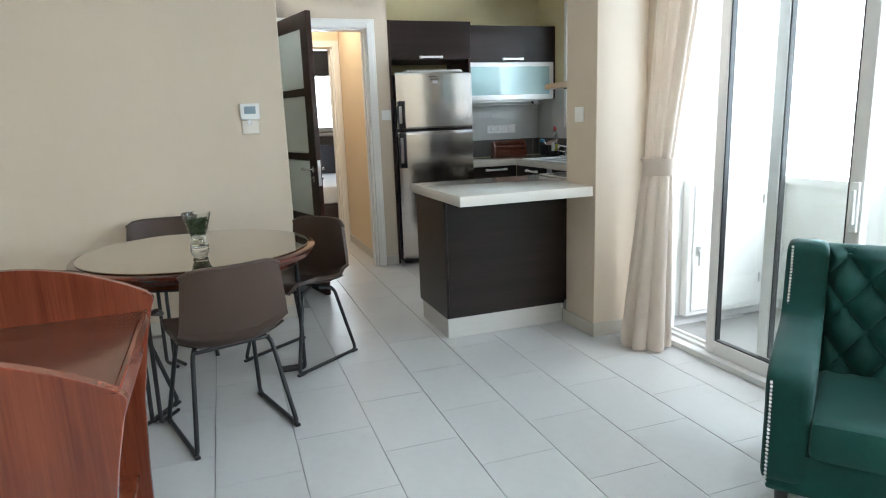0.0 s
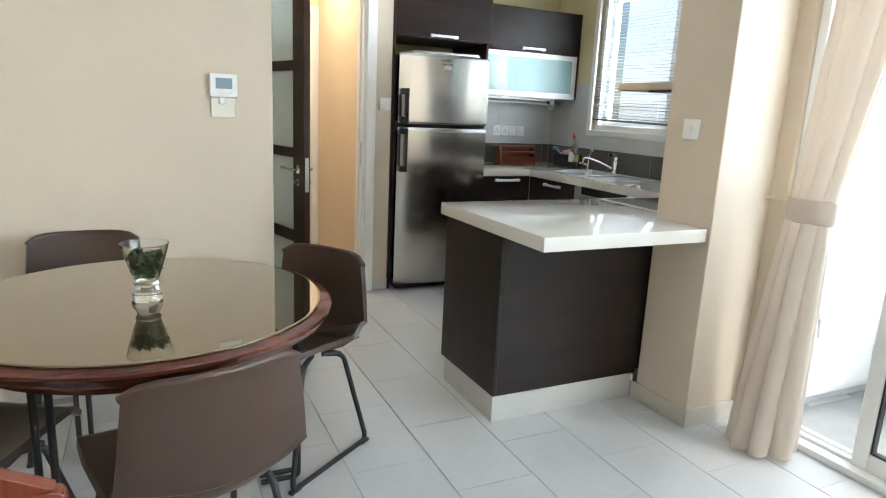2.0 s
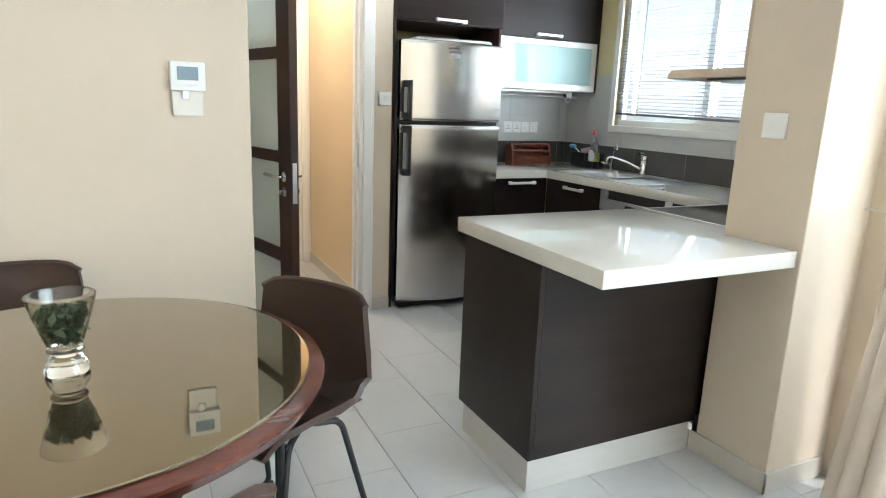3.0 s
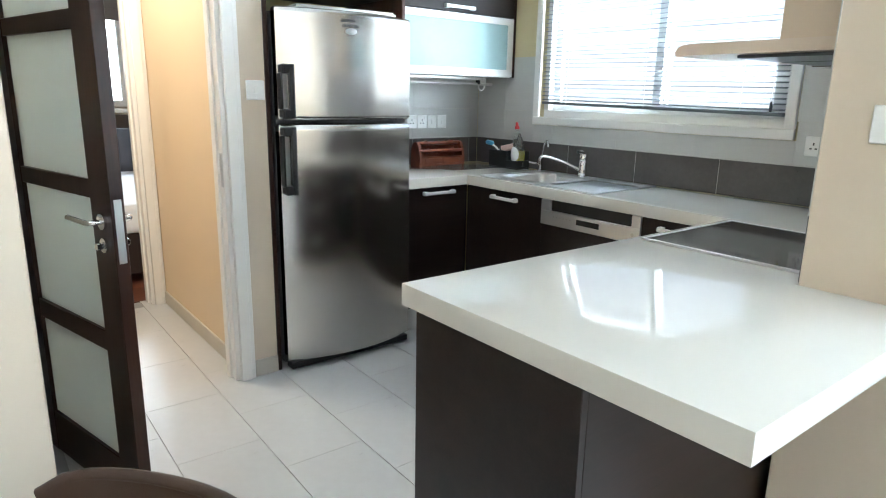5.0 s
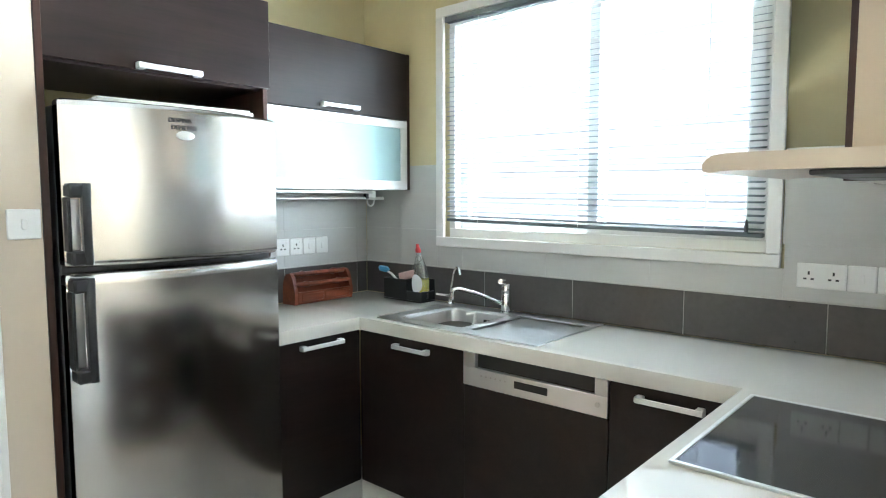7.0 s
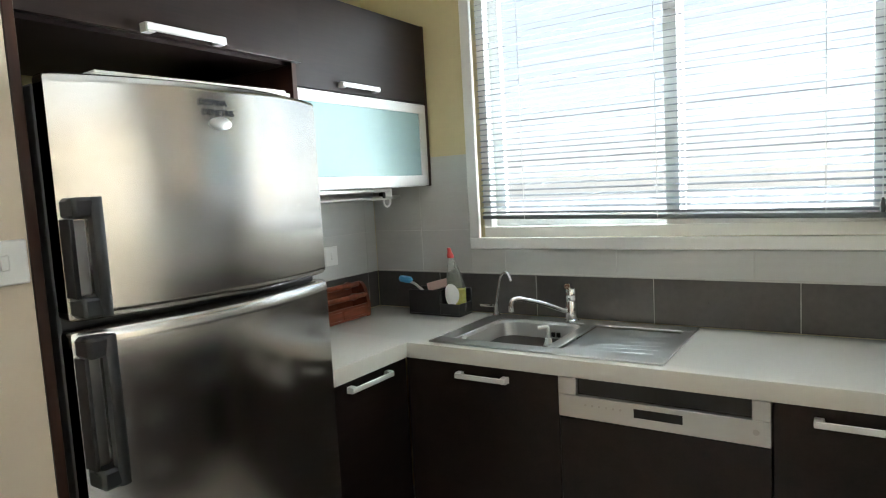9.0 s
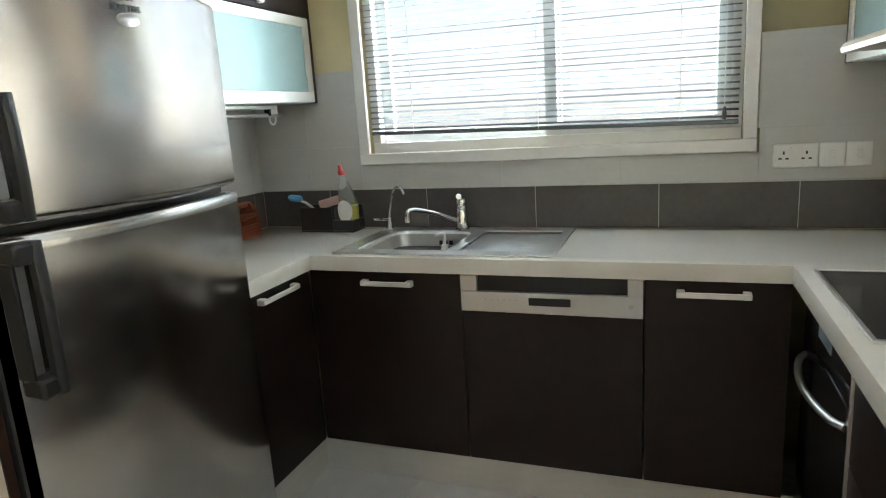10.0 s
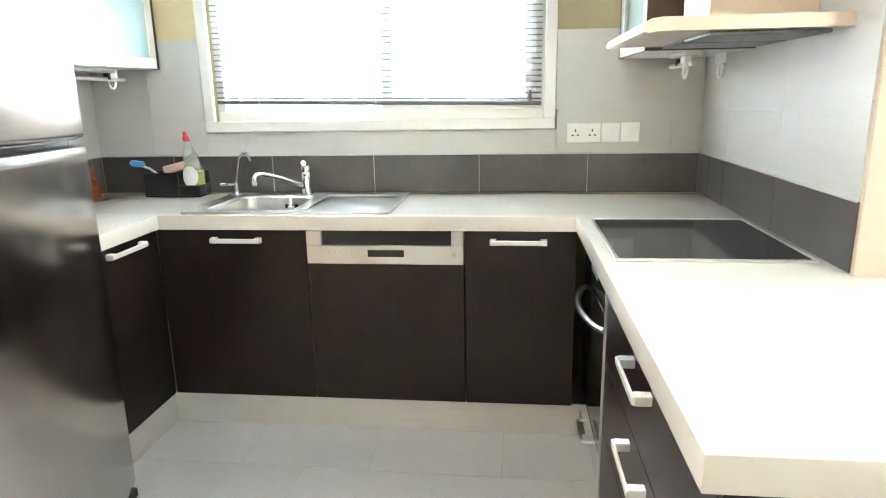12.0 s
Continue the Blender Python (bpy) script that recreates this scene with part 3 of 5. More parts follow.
# hob
hb = thing("hob", (2.587, 3.95, TOP), "black ceramic glass hob with a steel frame", "hob")
HX0, HX1 = 2.305, 2.868
part("glass_plate", box(HX0 + 0.01, HX1 - 0.01, 3.702, 4.192, TOP + 0.001, TOP + 0.006, 0.001), HOB, hb)
part("frame", boxes((HX0, HX0 + 0.01, 3.692, 4.202, TOP + 0.001, TOP + 0.008), (HX1 - 0.01, HX1, 3.692, 4.202, TOP + 0.001, TOP + 0.008), (HX0 + 0.01, HX1 - 0.01, 3.692, 3.702, TOP + 0.001, TOP + 0.008), (HX0 + 0.01, HX1 - 0.01, 4.192, 4.202, TOP + 0.001, TOP + 0.008), bevel=0.001), SATIN, hb, "thin steel frame")

# fridge: bowed doors
fr = thing("fridge_freezer", (2.095, 6.1, 0), "tall two-door stainless steel fridge freezer with bowed doors", "fridge")
part("cabinet", box(1.738, 2.452, 5.80, 6.40, 0.03, 1.695, 0.006), GREY, fr, "dark grey fridge cabinet")


def bowed(x0, x1, z0, z1, yedge, bulge, yback, n=40, lip=0.012):
    pts = []
    for i in range(n + 1):
        t = i / n
        pts.append((x0 + (x1 - x0) * t, yedge - bulge * (1 - (2 * t - 1) ** 2)))
    def ring(s):
        cx, cy = (x0 + x1) / 2, (yedge + yback) / 2
        return [(cx + (x - cx) * (1 - s / (x1 - x0) * 2), y + s) for x, y in pts] + [(x1 - s, yback), (x0 + s, yback)]
    mids = [(ring(0), z0 + lip + (z1 - z0 - 2 * lip) * q) for q in (0.0, 0.02, 0.04, 0.25, 0.5, 0.75, 0.96, 0.98, 1.0)]
    return loops([(ring(lip), z0), (ring(lip * 0.3), z0 + lip * 0.4), *mids, (ring(lip * 0.3), z1 - lip * 0.4), (ring(lip), z1)], True, True)


door_low = part("lower_door", bowed(1.738, 2.455, 0.05, 1.206, 5.755, 0.072, 5.795), FRIDGE, fr, "brushed steel fridge door")
door_up = part("upper_door", bowed(1.738, 2.455, 1.222, 1.712, 5.755, 0.072, 5.795), FRIDGE, fr, "brushed steel freezer door")
part("plinth_grille", box(1.75, 2.44, 5.74, 5.80, 0.012, 0.045, 0.003), BLACK, fr)


def fridge_handle(parent, z0, z1):
    bm = bmesh.new()
    for k in range(17):
        t = k / 16
        z = z0 + (z1 - z0) * t
        out = 0.034 + 0.012 * math.sin(math.pi * t)
        w, y, x = 0.0115, 5.742 - out, 1.787 - 0.006 * math.sin(math.pi * t)
        vs = [bm.verts.new((x + sx * w, y + sy * 0.011, z)) for sx, sy in ((-1, -0.6), (-0.5, -1), (0.5, -1), (1, -0.6), (1, 1), (-1, 1))]
        if k:
            for i in range(6):
                bm.faces.new((last[i], last[(i + 1) % 6], vs[(i + 1) % 6], vs[i]))
        else:
            bm.faces.new(vs[::-1])
        last = vs
    bm.faces.new(last)
    for z in (z0, z1 - 0.042):
        box(1.741, 1.80, 5.698, 5.756, z, z + 0.042, 0.007, bm=bm)
    box(1.7385, 1.748, 5.715, 5.756, z0 + 0.04, z1 - 0.04, 0.002, bm=bm)
    h = part("handle", bm, BLACK, parent, "dark moulded vertical handle")
    part("grip_plate", box(1.750, 1.776, 5.728, 5.746, z0 + 0.044, z1 - 0.044, 0.003), SATIN, h, "steel strip behind the handle")


fridge_handle(door_up, 1.232, 1.468)
fridge_handle(door_low, 0.885, 1.194)


def lettering(body, size, m, material, parent):
    cu = bpy.data.curves.new("text", "FONT")
    cu.body, cu.size, cu.extrude, cu.align_x = body, size, 0.0004, "CENTER"
    ob = bpy.data.objects.new("text", cu)
    scene.collection.objects.link(ob)
    dg = bpy.context.evaluated_depsgraph_get()
    me = bpy.data.meshes.new_from_object(ob.evaluated_get(dg))
    bpy.data.objects.remove(ob)
    me.transform(Matrix.Translation(-OFF[parent.name]) @ m)
    me.materials.append(material)
    t = new("lettering", me)
    t.parent = parent
    OFF[t.name] = OFF[parent.name]
    return tagged(t, "small dark stuck-on letters")


yb = 5.6815
lettering("DESPINA", 0.019, pose(2.062, yb, 1.662, 90, 0, 0), BLACK, door_up)
lettering("DEMETRIS", 0.019, pose(2.075, yb, 1.640, 90, 0, 0), BLACK, door_up)
badge = lathe([(0, 0), (0.026, 0), (0.026, 0.002), (0.022, 0.004), (0, 0.0045)], n=28)
bmesh.ops.transform(badge, matrix=pose(2.078, yb + 0.001, 1.622, 90, 0, 0) @ Matrix.Diagonal((1.15, 0.55, 1, 1)), verts=badge.verts)
part("badge", badge, SATIN, door_up, "oval steel maker's badge")
papers = single("paper_folder", merge(bmesh.new(), boxes((-0.26, 0.26, -0.16, 0.16, 0, 0.012), (-0.25, 0.25, -0.155, 0.15, 0.012, 0.02), bevel=0.002), pose(2.12, 5.93, 1.714, 0, 0, -4)), PAPER, "white papers lying on top of the fridge", "papers")

# housing round the fridge and wall units
hs = thing("fridge_housing", (2.1, 6.1, 0), "dark wenge housing round the fridge with a flap cupboard", "cabinet", "fitted kitchen units")
part("side_panel", box(1.702, 1.722, 5.798, KY - 0.002, 0, 2.155, 0.001), WENGE_V, hs)
part("side_panel", box(2.470, 2.488, 5.845, KY - 0.002, 0, 2.155, 0.001), WENGE_V, hs)
part("body", box(1.723, 2.469, 5.86, KY - 0.002, 1.83, 2.155), WENGE, hs)
d = front(hs, 1.703, 2.487, 5.822, 5.841, 1.835, 2.155, "flap_door")
bar_handle(d, (1.99, 5.822, 1.846), (2.205, 5.822, 1.846), (0, -0.03, 0))


def wall_unit(label, x0, x1, yf, yb, sgn):
    """Wall cupboard: dark flap above, aluminium-framed glass flap below. Fronts look along -sgn in y."""
    w = thing("wall_cabinet", ((x0 + x1) / 2, (yf + yb) / 2, 1.465), label, "cabinet", "wall cupboards")
    lo, hi = min(yf, yb), max(yf, yb)
    a, b = (lo + 0.02, hi) if sgn > 0 else (lo, hi - 0.02)
    for xa, xb in ((x0, x0 + 0.018), (x1 - 0.018, x1)):
        part("side_panel", box(xa, xb, lo, hi, 1.465, 2.165, 0.001), WENGE_V, w)
    part("upper_box", box(x0 + 0.018, x1 - 0.018, a, b, 1.825, 2.163), WENGE, w)
    part("bottom_board", box(x0 + 0.018, x1 - 0.018, a, b, 1.465, 1.483), PLASTIC, w, "white bottom board")
    part("back_board", box(x0 + 0.018, x1 - 0.018, (hi - 0.012) if sgn > 0 else lo, hi if sgn > 0 else lo + 0.012, 1.483, 1.825), PLASTIC, w, "white back board")
    f0, f1 = (lo, lo + 0.019) if sgn > 0 else (hi - 0.019, hi)
    d = front(w, x0 + 0.019, x1 - 0.019, f0, f1, 1.826, 2.163, "flap_door")
    hy = f0 if sgn > 0 else f1
    c = (x0 + x1) / 2
    bar_handle(d, (c - 0.075, hy, 1.852), (c + 0.145, hy, 1.852), (0, -0.028 * sgn, 0))
    g = part("glass_door", boxes((x0 + 0.019, x1 - 0.019, f0, f1, 1.467, 1.512), (x0 + 0.019, x1 - 0.019, f0, f1, 1.782, 1.822), (x0 + 0.019, x0 + 0.064, f0, f1, 1.512, 1.782), (x1 - 0.064, x1 - 0.019, f0, f1, 1.512, 1.782), bevel=0.0015), ALU, w, "pale aluminium door frame")
    part("pane", box(x0 + 0.064, x1 - 0.064, f0 + 0.006, f1 - 0.007, 1.512, 1.782), GREENISH, g, "greenish satin glass pane")
    return w


wall_unit("dark wenge wall cupboard with a glass flap beside the fridge", 2.490, 3.503, 6.078, KY - 0.006, 1)
wall_unit("dark wenge wall cupboard with a glass flap beside the hood", 2.955, 3.503, 4.03, HY + 0.006, -1)


def light_rail(x0, x1, y, hooks, label):
    r = thing("utensil_rail", ((x0 + x1) / 2, y, 1.42), label, "rail", "rails under the cupboards")
    part("bar", tube([(x0, y, 1.422), (x1, y, 1.422)], 0.009, 12), SATIN, r)
    part("strip", box(x0, x1 - 0.1, y - 0.03, y + 0.03, 1.447, 1.4645, 0.003), SATIN, r)
    part("bracket", boxes((x1 - 0.13, x1 - 0.11, y - 0.012, y + 0.012, 1.42, 1.4645), bevel=0.002), BLACK, r)
    for hx, hy, hr in hooks:
        part("ring", tube([(hx + hr * math.cos(a * math.pi / 8), hy, 1.43 - hr + hr * math.sin(a * math.pi / 8)) for a in range(17)], 0.0045, 8), PLASTIC, r)
        part("ring_mount", box(hx - 0.03, hx + 0.03, hy - 0.012, hy + 0.012, 1.425, 1.4645, 0.004), PLASTIC, r, "white moulded mount")


light_rail(2.52, 3.44, 6.22, ((3.35, 6.22, 0.024),), "steel rail under the wall cupboard beside the fridge")
light_rail(2.98, 3.30, 3.86, ((3.05, 3.87, 0.028), (3.12, 3.73, 0.028)), "steel rail under the wall cupboard beside the hood")

# hood
hd = thing("cooker_hood", (2.63, 3.9, 1.47), "stainless steel cooker hood with a slim flared canopy", "hood")
bm = bmesh.new()
prof = [(3.668, 1.474), (3.668, 1.507), (4.115, 1.507), (4.140, 1.504), (4.155, 1.496), (4.162, 1.485), (4.160, 1.473), (4.145, 1.470), (4.125, 1.474)]
for x in (2.325, 2.93):
    for y, z in prof:
        bm.verts.new((x, y, z))
bm.verts.ensure_lookup_table()
n = len(prof)
bm.faces.new([bm.verts[i] for i in range(n)])
bm.faces.new([bm.verts[n + i] for i in range(n)][::-1])
for i in range(n):
    bm.faces.new((bm.verts[i], bm.verts[(i + 1) % n], bm.verts[n + (i + 1) % n], bm.verts[n + i]))
part("canopy", bm, HOODSTEEL, hd, "satin steel canopy with a curved lip")
part("chimney", box(2.527, 2.80, 3.668, 3.95, 1.507, CEIL - 0.002, 0.002), TAN, hd, "tan painted chimney")
for x0 in (2.37, 2.64):
    part("filter", box(x0, x0 + 0.24, 3.70, 3.99, 1.464, 1.4735, 0.002), GREY, hd, "dark grease filter")

# ---- kitchen window with blind ----
wn = thing("window_1", (KX, 5.085, 1.18), "white aluminium kitchen window behind a pale venetian blind", "window", kind="structure")
Y0, Y1, Z0, Z1 = 4.289, 5.882, 1.18, 2.358
part("window_frame", boxes((KX - 0.022, KX - 0.001, Y0, Y1, Z0, Z0 + 0.048), (KX - 0.022, KX - 0.001, Y0, Y1, Z1 - 0.048, Z1), (KX - 0.022, KX - 0.001, Y0, Y0 + 0.048, Z0 + 0.048, Z1 - 0.048), (KX - 0.022, KX - 0.001, Y1 - 0.048, Y1, Z0 + 0.048, Z1 - 0.048), bevel=0.003), ALU, wn)
part("window_frame", boxes((KX + 0.03, KX + 0.11, Y0 + 0.048, Y1 - 0.048, Z0 + 0.046, Z0 + 0.09), (KX + 0.03, KX + 0.11, Y0 + 0.048, Y1 - 0.048, Z1 - 0.085, Z1 - 0.046), (KX + 0.03, KX + 0.11, Y0 + 0.047, Y0 + 0.085, Z0 + 0.09, Z1 - 0.085), (KX + 0.03, KX + 0.11, Y1 - 0.085, Y1 - 0.047, Z0 + 0.09, Z1 - 0.085), bevel=0.002), ALU, wn)
mid = 5.03
for (ya, yb2, x0) in ((Y0 + 0.085, mid + 0.03, KX + 0.035), (mid - 0.03, Y1 - 0.085, KX + 0.075)):
    s = part("sash", boxes((x0, x0 + 0.03, ya, yb2, Z0 + 0.09, Z0 + 0.14), (x0, x0 + 0.03, ya, yb2, Z1 - 0.13, Z1 - 0.085), (x0, x0 + 0.03, ya, ya + 0.05, Z0 + 0.14, Z1 - 0.13), (x0, x0 + 0.03, yb2 - 0.05, yb2, Z0 + 0.14, Z1 - 0.13), bevel=0.002), ALU, wn)
    p = part("pane", box(x0 + 0.012, x0 + 0.017, ya + 0.05, yb2 - 0.05, Z0 + 0.14, Z1 - 0.13), CLEAR, s)
    p.visible_shadow = False

bl = thing("venetian_blind", (KX, 5.085, 1.30), "pale grey aluminium venetian blind, lowered and half open", "blind")
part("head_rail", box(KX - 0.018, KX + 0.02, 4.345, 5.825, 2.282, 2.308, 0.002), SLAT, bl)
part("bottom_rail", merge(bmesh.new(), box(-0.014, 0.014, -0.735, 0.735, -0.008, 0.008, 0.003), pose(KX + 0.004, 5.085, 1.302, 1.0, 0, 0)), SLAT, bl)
slat = bmesh.new()
for i in range(5):
    x = -0.012 + 0.006 * i
    for y in (-0.735, 0.735):
        slat.verts.new((x, y, 0.0018 * (1 - (x / 0.012) ** 2)))
slat.verts.ensure_lookup_table()
for i in range(4):
    slat.faces.new((slat.verts[2 * i], slat.verts[2 * i + 1], slat.verts[2 * i + 3], slat.verts[2 * i + 2]))
bmesh.ops.solidify(slat, geom=slat.faces[:], thickness=0.0004)
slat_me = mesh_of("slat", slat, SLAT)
ns = 41
for i in range(ns):
    s = new("slat", slat_me)
    s.parent = bl
    z = 1.322 + (2.275 - 1.322) * i / (ns - 1)
    s.matrix_basis = Matrix.Translation(-OFF[bl.name]) @ pose(KX + 0.004, 5.085, z, 1.0 * (1 - i / ns) + random.uniform(-0.1, 0.1), -19 + random.uniform(-1.5, 1.5) + {28: 9, 29: 14, 25: 11}.get(i, 0), 0)
for y in (4.55, 5.08, 5.62):
    part("ladder_cord", tube([(KX - 0.011, y, 1.30), (KX - 0.011, y, 2.285)], 0.0012, 5), PLASTIC, bl)
part("pull_cord", tube([(KX - 0.028, 4.40, 2.28), (KX - 0.028, 4.40, 1.34)], 0.0014, 5), PLASTIC, bl)
part("cord_tassel", lathe([(0, 0), (0.006, 0), (0.008, 0.02), (0.004, 0.045), (0, 0.047)], (KX - 0.028, 4.40, 1.30), 12), GREY, bl)

# ---- balcony sliding door and curtain ----
sd = thing("door_2", (2.6, 1.0, 0), "white aluminium sliding glass door to the balcony", "door", kind="structure")
part("track", boxes((2.515, 2.68, -2.4, 3.27, 0.0, 0.03), (2.575, 2.585, -2.4, 3.27, 0.03, 0.045), (2.63, 2.64, -2.4, 3.27, 0.03, 0.045), bevel=0.002), ALU, sd)
part("head", box(2.55, 2.68, -2.4, 3.27, 2.26, 2.318, 0.002), ALU, sd)
for y in (3.225, -2.395):
    part("jamb", box(2.55, 2.68, y, y + 0.04, 0.03, 2.26, 0.002), ALU, sd)


def glazed_leaf(y0, y1, x):
    w = 0.062
    s = part("leaf", boxes((x, x + 0.04, y0, y0 + w, 0.032, 2.258), (x, x + 0.04, y1 - w, y1, 0.032, 2.258), (x, x + 0.04, y0 + w, y1 - w, 0.032, 0.105), (x, x + 0.04, y0 + w, y1 - w, 2.18, 2.258), bevel=0.003), ALU, sd)
    part("gasket", boxes((x + 0.004, x + 0.034, y0 + w - 0.001, y0 + w + 0.008, 0.105, 2.18), (x + 0.004, x + 0.034, y1 - w - 0.008, y1 - w + 0.001, 0.105, 2.18), (x + 0.004, x + 0.034, y0 + w + 0.008, y1 - w - 0.008, 0.104, 0.112)), BLACK, s, "thin black glazing gasket")
    p = part("pane", box(x + 0.017, x + 0.022, y0 + w + 0.006, y1 - w - 0.006, 0.110, 2.18), CLEAR, s)
    p.visible_shadow = False
    return s


s = glazed_leaf(2.036, 2.836, 2.56)
part("lock_handle", boxes((2.545, 2.56, 2.045, 2.075, 0.80, 1.0), (2.53, 2.55, 2.052, 2.068, 0.83, 0.97), bevel=0.003), PLASTIC, s)
glazed_leaf(0.80, 2.548, 2.615)
glazed_leaf(-0.9, 0.85, 2.56)
glazed_leaf(-2.35, -0.85, 2.615)

cu = thing("curtain", (2.40, 3.08, 0), "cream curtain gathered by a fabric tie-back", "curtain")
NA, NV = 180, 48
levels = []
for j in range(NV + 1):
    z = 0.012 + (2.43 - 0.012) * j / NV
    # gathered bundle: narrow at the tie, leaning towards the glass above it
    if z < 1.02:
        t = 1 - z / 1.02
        cx, cy = 2.405 - 0.022 * t, 3.07 + 0.03 * t
        rx, ry = 0.062 + 0.083 * t ** 0.85, 0.088 + 0.047 * t ** 0.85
        depth = 0.16 + 0.22 * t
    else:
        t = (z - 1.02) / 1.41
        cx, cy = 2.405 + 0.02 * t, 3.07 - 0.15 * t
        rx, ry = 0.062 + 0.008 * t, 0.088 + 0.085 * t
        depth = 0.16 + 0.26 * t ** 0.7
    ring = []
    for i in range(NA):
        a = 2 * math.pi * i / NA
        ph = 4.0 * a + 0.55 * math.sin(2 * a + 0.8) + 0.35 * math.sin(0.9 * z) + 0.6
        lobe = abs(math.cos(ph)) ** 0.75
        r = 1 - depth * (1 - lobe) + 0.035 * math.sin(3 * a + 2.2 * z)
        x, y = cx + rx * r * math.cos(a), cy + ry * r * math.sin(a)
        ring.append((min(x, 2.54), min(y, 3.335)))
    levels.append((ring, z))
part("cloth", loops(levels), CLOTH, cu)
part("tie_back", loops([([(2.405 + w * 0.068 * math.cos(a * math.pi / 20), 3.07 + w * 0.093 * math.sin(a * math.pi / 20)) for a in range(40)], z) for w, z in ((0.98, 0.97), (1.03, 0.974), (1.03, 1.058), (0.98, 1.062))]), CLOTH, cu, "cream fabric tie-back band")
part("rod", tube([(2.43, 3.34, 2.45), (2.43, -2.4, 2.45)], 0.014, 12), SATIN, cu)
part("hook", tube([(2.50, 3.348, 1.03), (2.50, 3.25, 1.03), (2.46, 3.13, 1.02)], 0.004, 8), SATIN, cu)

# ---- hall door ----
dl = thing("hall_door", (0.70, 5.80, 0), "dark-stained hall door with frosted panes, standing open", "door")
DW, DT = 0.825, 0.04
DM = pose(0.70, 5.79, 0, 0, 0, -75.5)


def on_leaf(bm):
    bmesh.ops.transform(bm, matrix=DM, verts=bm.verts)
    return bm


SL, SR = 0.195, 0.70
part("stile", on_leaf(box(0.0, SL, -DT / 2, DT / 2, 0.008, 2.085, 0.002)), WENGE_V, dl)
part("stile", on_leaf(box(SR, DW, -DT / 2, DT / 2, 0.008, 2.085, 0.002)), WENGE_V, dl)
for a, b in ((0.008, 0.17), (0.545, 0.612), (1.03, 1.085), (1.506, 1.56), (1.975, 2.085)):
    part("rail", on_leaf(box(SL, SR, -DT / 2 + 0.002, DT / 2 - 0.002, a, b, 0.002)), WENGE_V, dl)
for a, b in ((0.17, 0.545), (0.612, 1.03), (1.085, 1.506), (1.56, 1.975)):
    part("pane", on_leaf(box(SL, SR, -0.006, 0.006, a, b)), FROST, dl, "white frosted glass pane")
part("lock_plate", on_leaf(box(DW, DW + 0.002, -0.011, 0.011, 0.848, 1.037)), SATIN, dl)
for sy in (-1, 1):
    h = part("door_handle", on_leaf(tube(fillet([(DW - 0.055, sy * DT / 2, 0.969), (DW - 0.055, sy * (DT / 2 + 0.045), 0.969), (DW - 0.17, sy * (DT / 2 + 0.05), 0.974)], 0.02), 0.008, 10)), CHROME, dl, "chrome lever handle")
    for z, r in ((0.969, 0.024), (0.898, 0.022)):
        part("rose", on_leaf(tube([(DW - 0.055, sy * DT / 2, z), (DW - 0.055, sy * (DT / 2 + 0.008), z)], r, 20)), CHROME, h)
    part("thumb_turn", on_leaf(box(DW - 0.063, DW - 0.047, *sorted((sy * (DT / 2 + 0.008), sy * (DT / 2 + 0.03))), 0.888, 0.908, 0.003)), CHROME, h)

# ---- dining set ----
TC = Vector((0.062, 3.60, 0))
TZ = 0.708
tb = thing("dining_table", TC, "round mahogany dining table with a dark iron base", "table")
part("tabletop", lathe([(0, TZ - 0.045), (0.50, TZ - 0.045), (0.535, TZ - 0.05), (0.558, TZ - 0.04), (0.566, TZ - 0.022), (0.574, TZ - 0.014), (0.574, TZ - 0.006), (0.566, TZ), (0, TZ)], TC, 96), DARKMAHOG, tb)
part("apron", lathe([(0.48, TZ - 0.075), (0.50, TZ - 0.075), (0.50, TZ - 0.045), (0.48, TZ - 0.045), (0.48, TZ - 0.075)], TC, 64), DARKMAHOG, tb)
for k in range(3):
    a = radians(239 + 120 * k)
    c, s = math.cos(a), math.sin(a)
    for side in (-0.022, 0.022):
        foot = TC + Vector((0.47 * c - side * s, 0.47 * s + side * c, 0.012))
        pts = [foot + Vector((0, 0, TZ - 0.058)), foot + Vector((0, 0, 0.0)), foot + Vector((-0.13 * c, -0.13 * s, 0.0))]
        part("leg", tube(fillet(pts, 0.02), 0.0095, 10), IRON, tb, "straight black steel leg bar")
part("leg_ring", lathe([(0.455, TZ - 0.088), (0.485, TZ - 0.088), (0.485, TZ - 0.076), (0.455, TZ - 0.076), (0.455, TZ - 0.088)], TC, 64), IRON, tb)
tg = single("table_glass", lathe([(0, 0), (0.535, 0), (0.54, 0.002), (0.54, 0.006), (0.5375, 0.0079), (0.535, 0.008), (0.53, 0.008), (0, 0.008)], TC + Vector((0, 0, TZ + 0.0008)), 96), TABLEGLASS, "round protective glass sheet on the dining table", "glass sheet")


RIM_OFF = 0.009


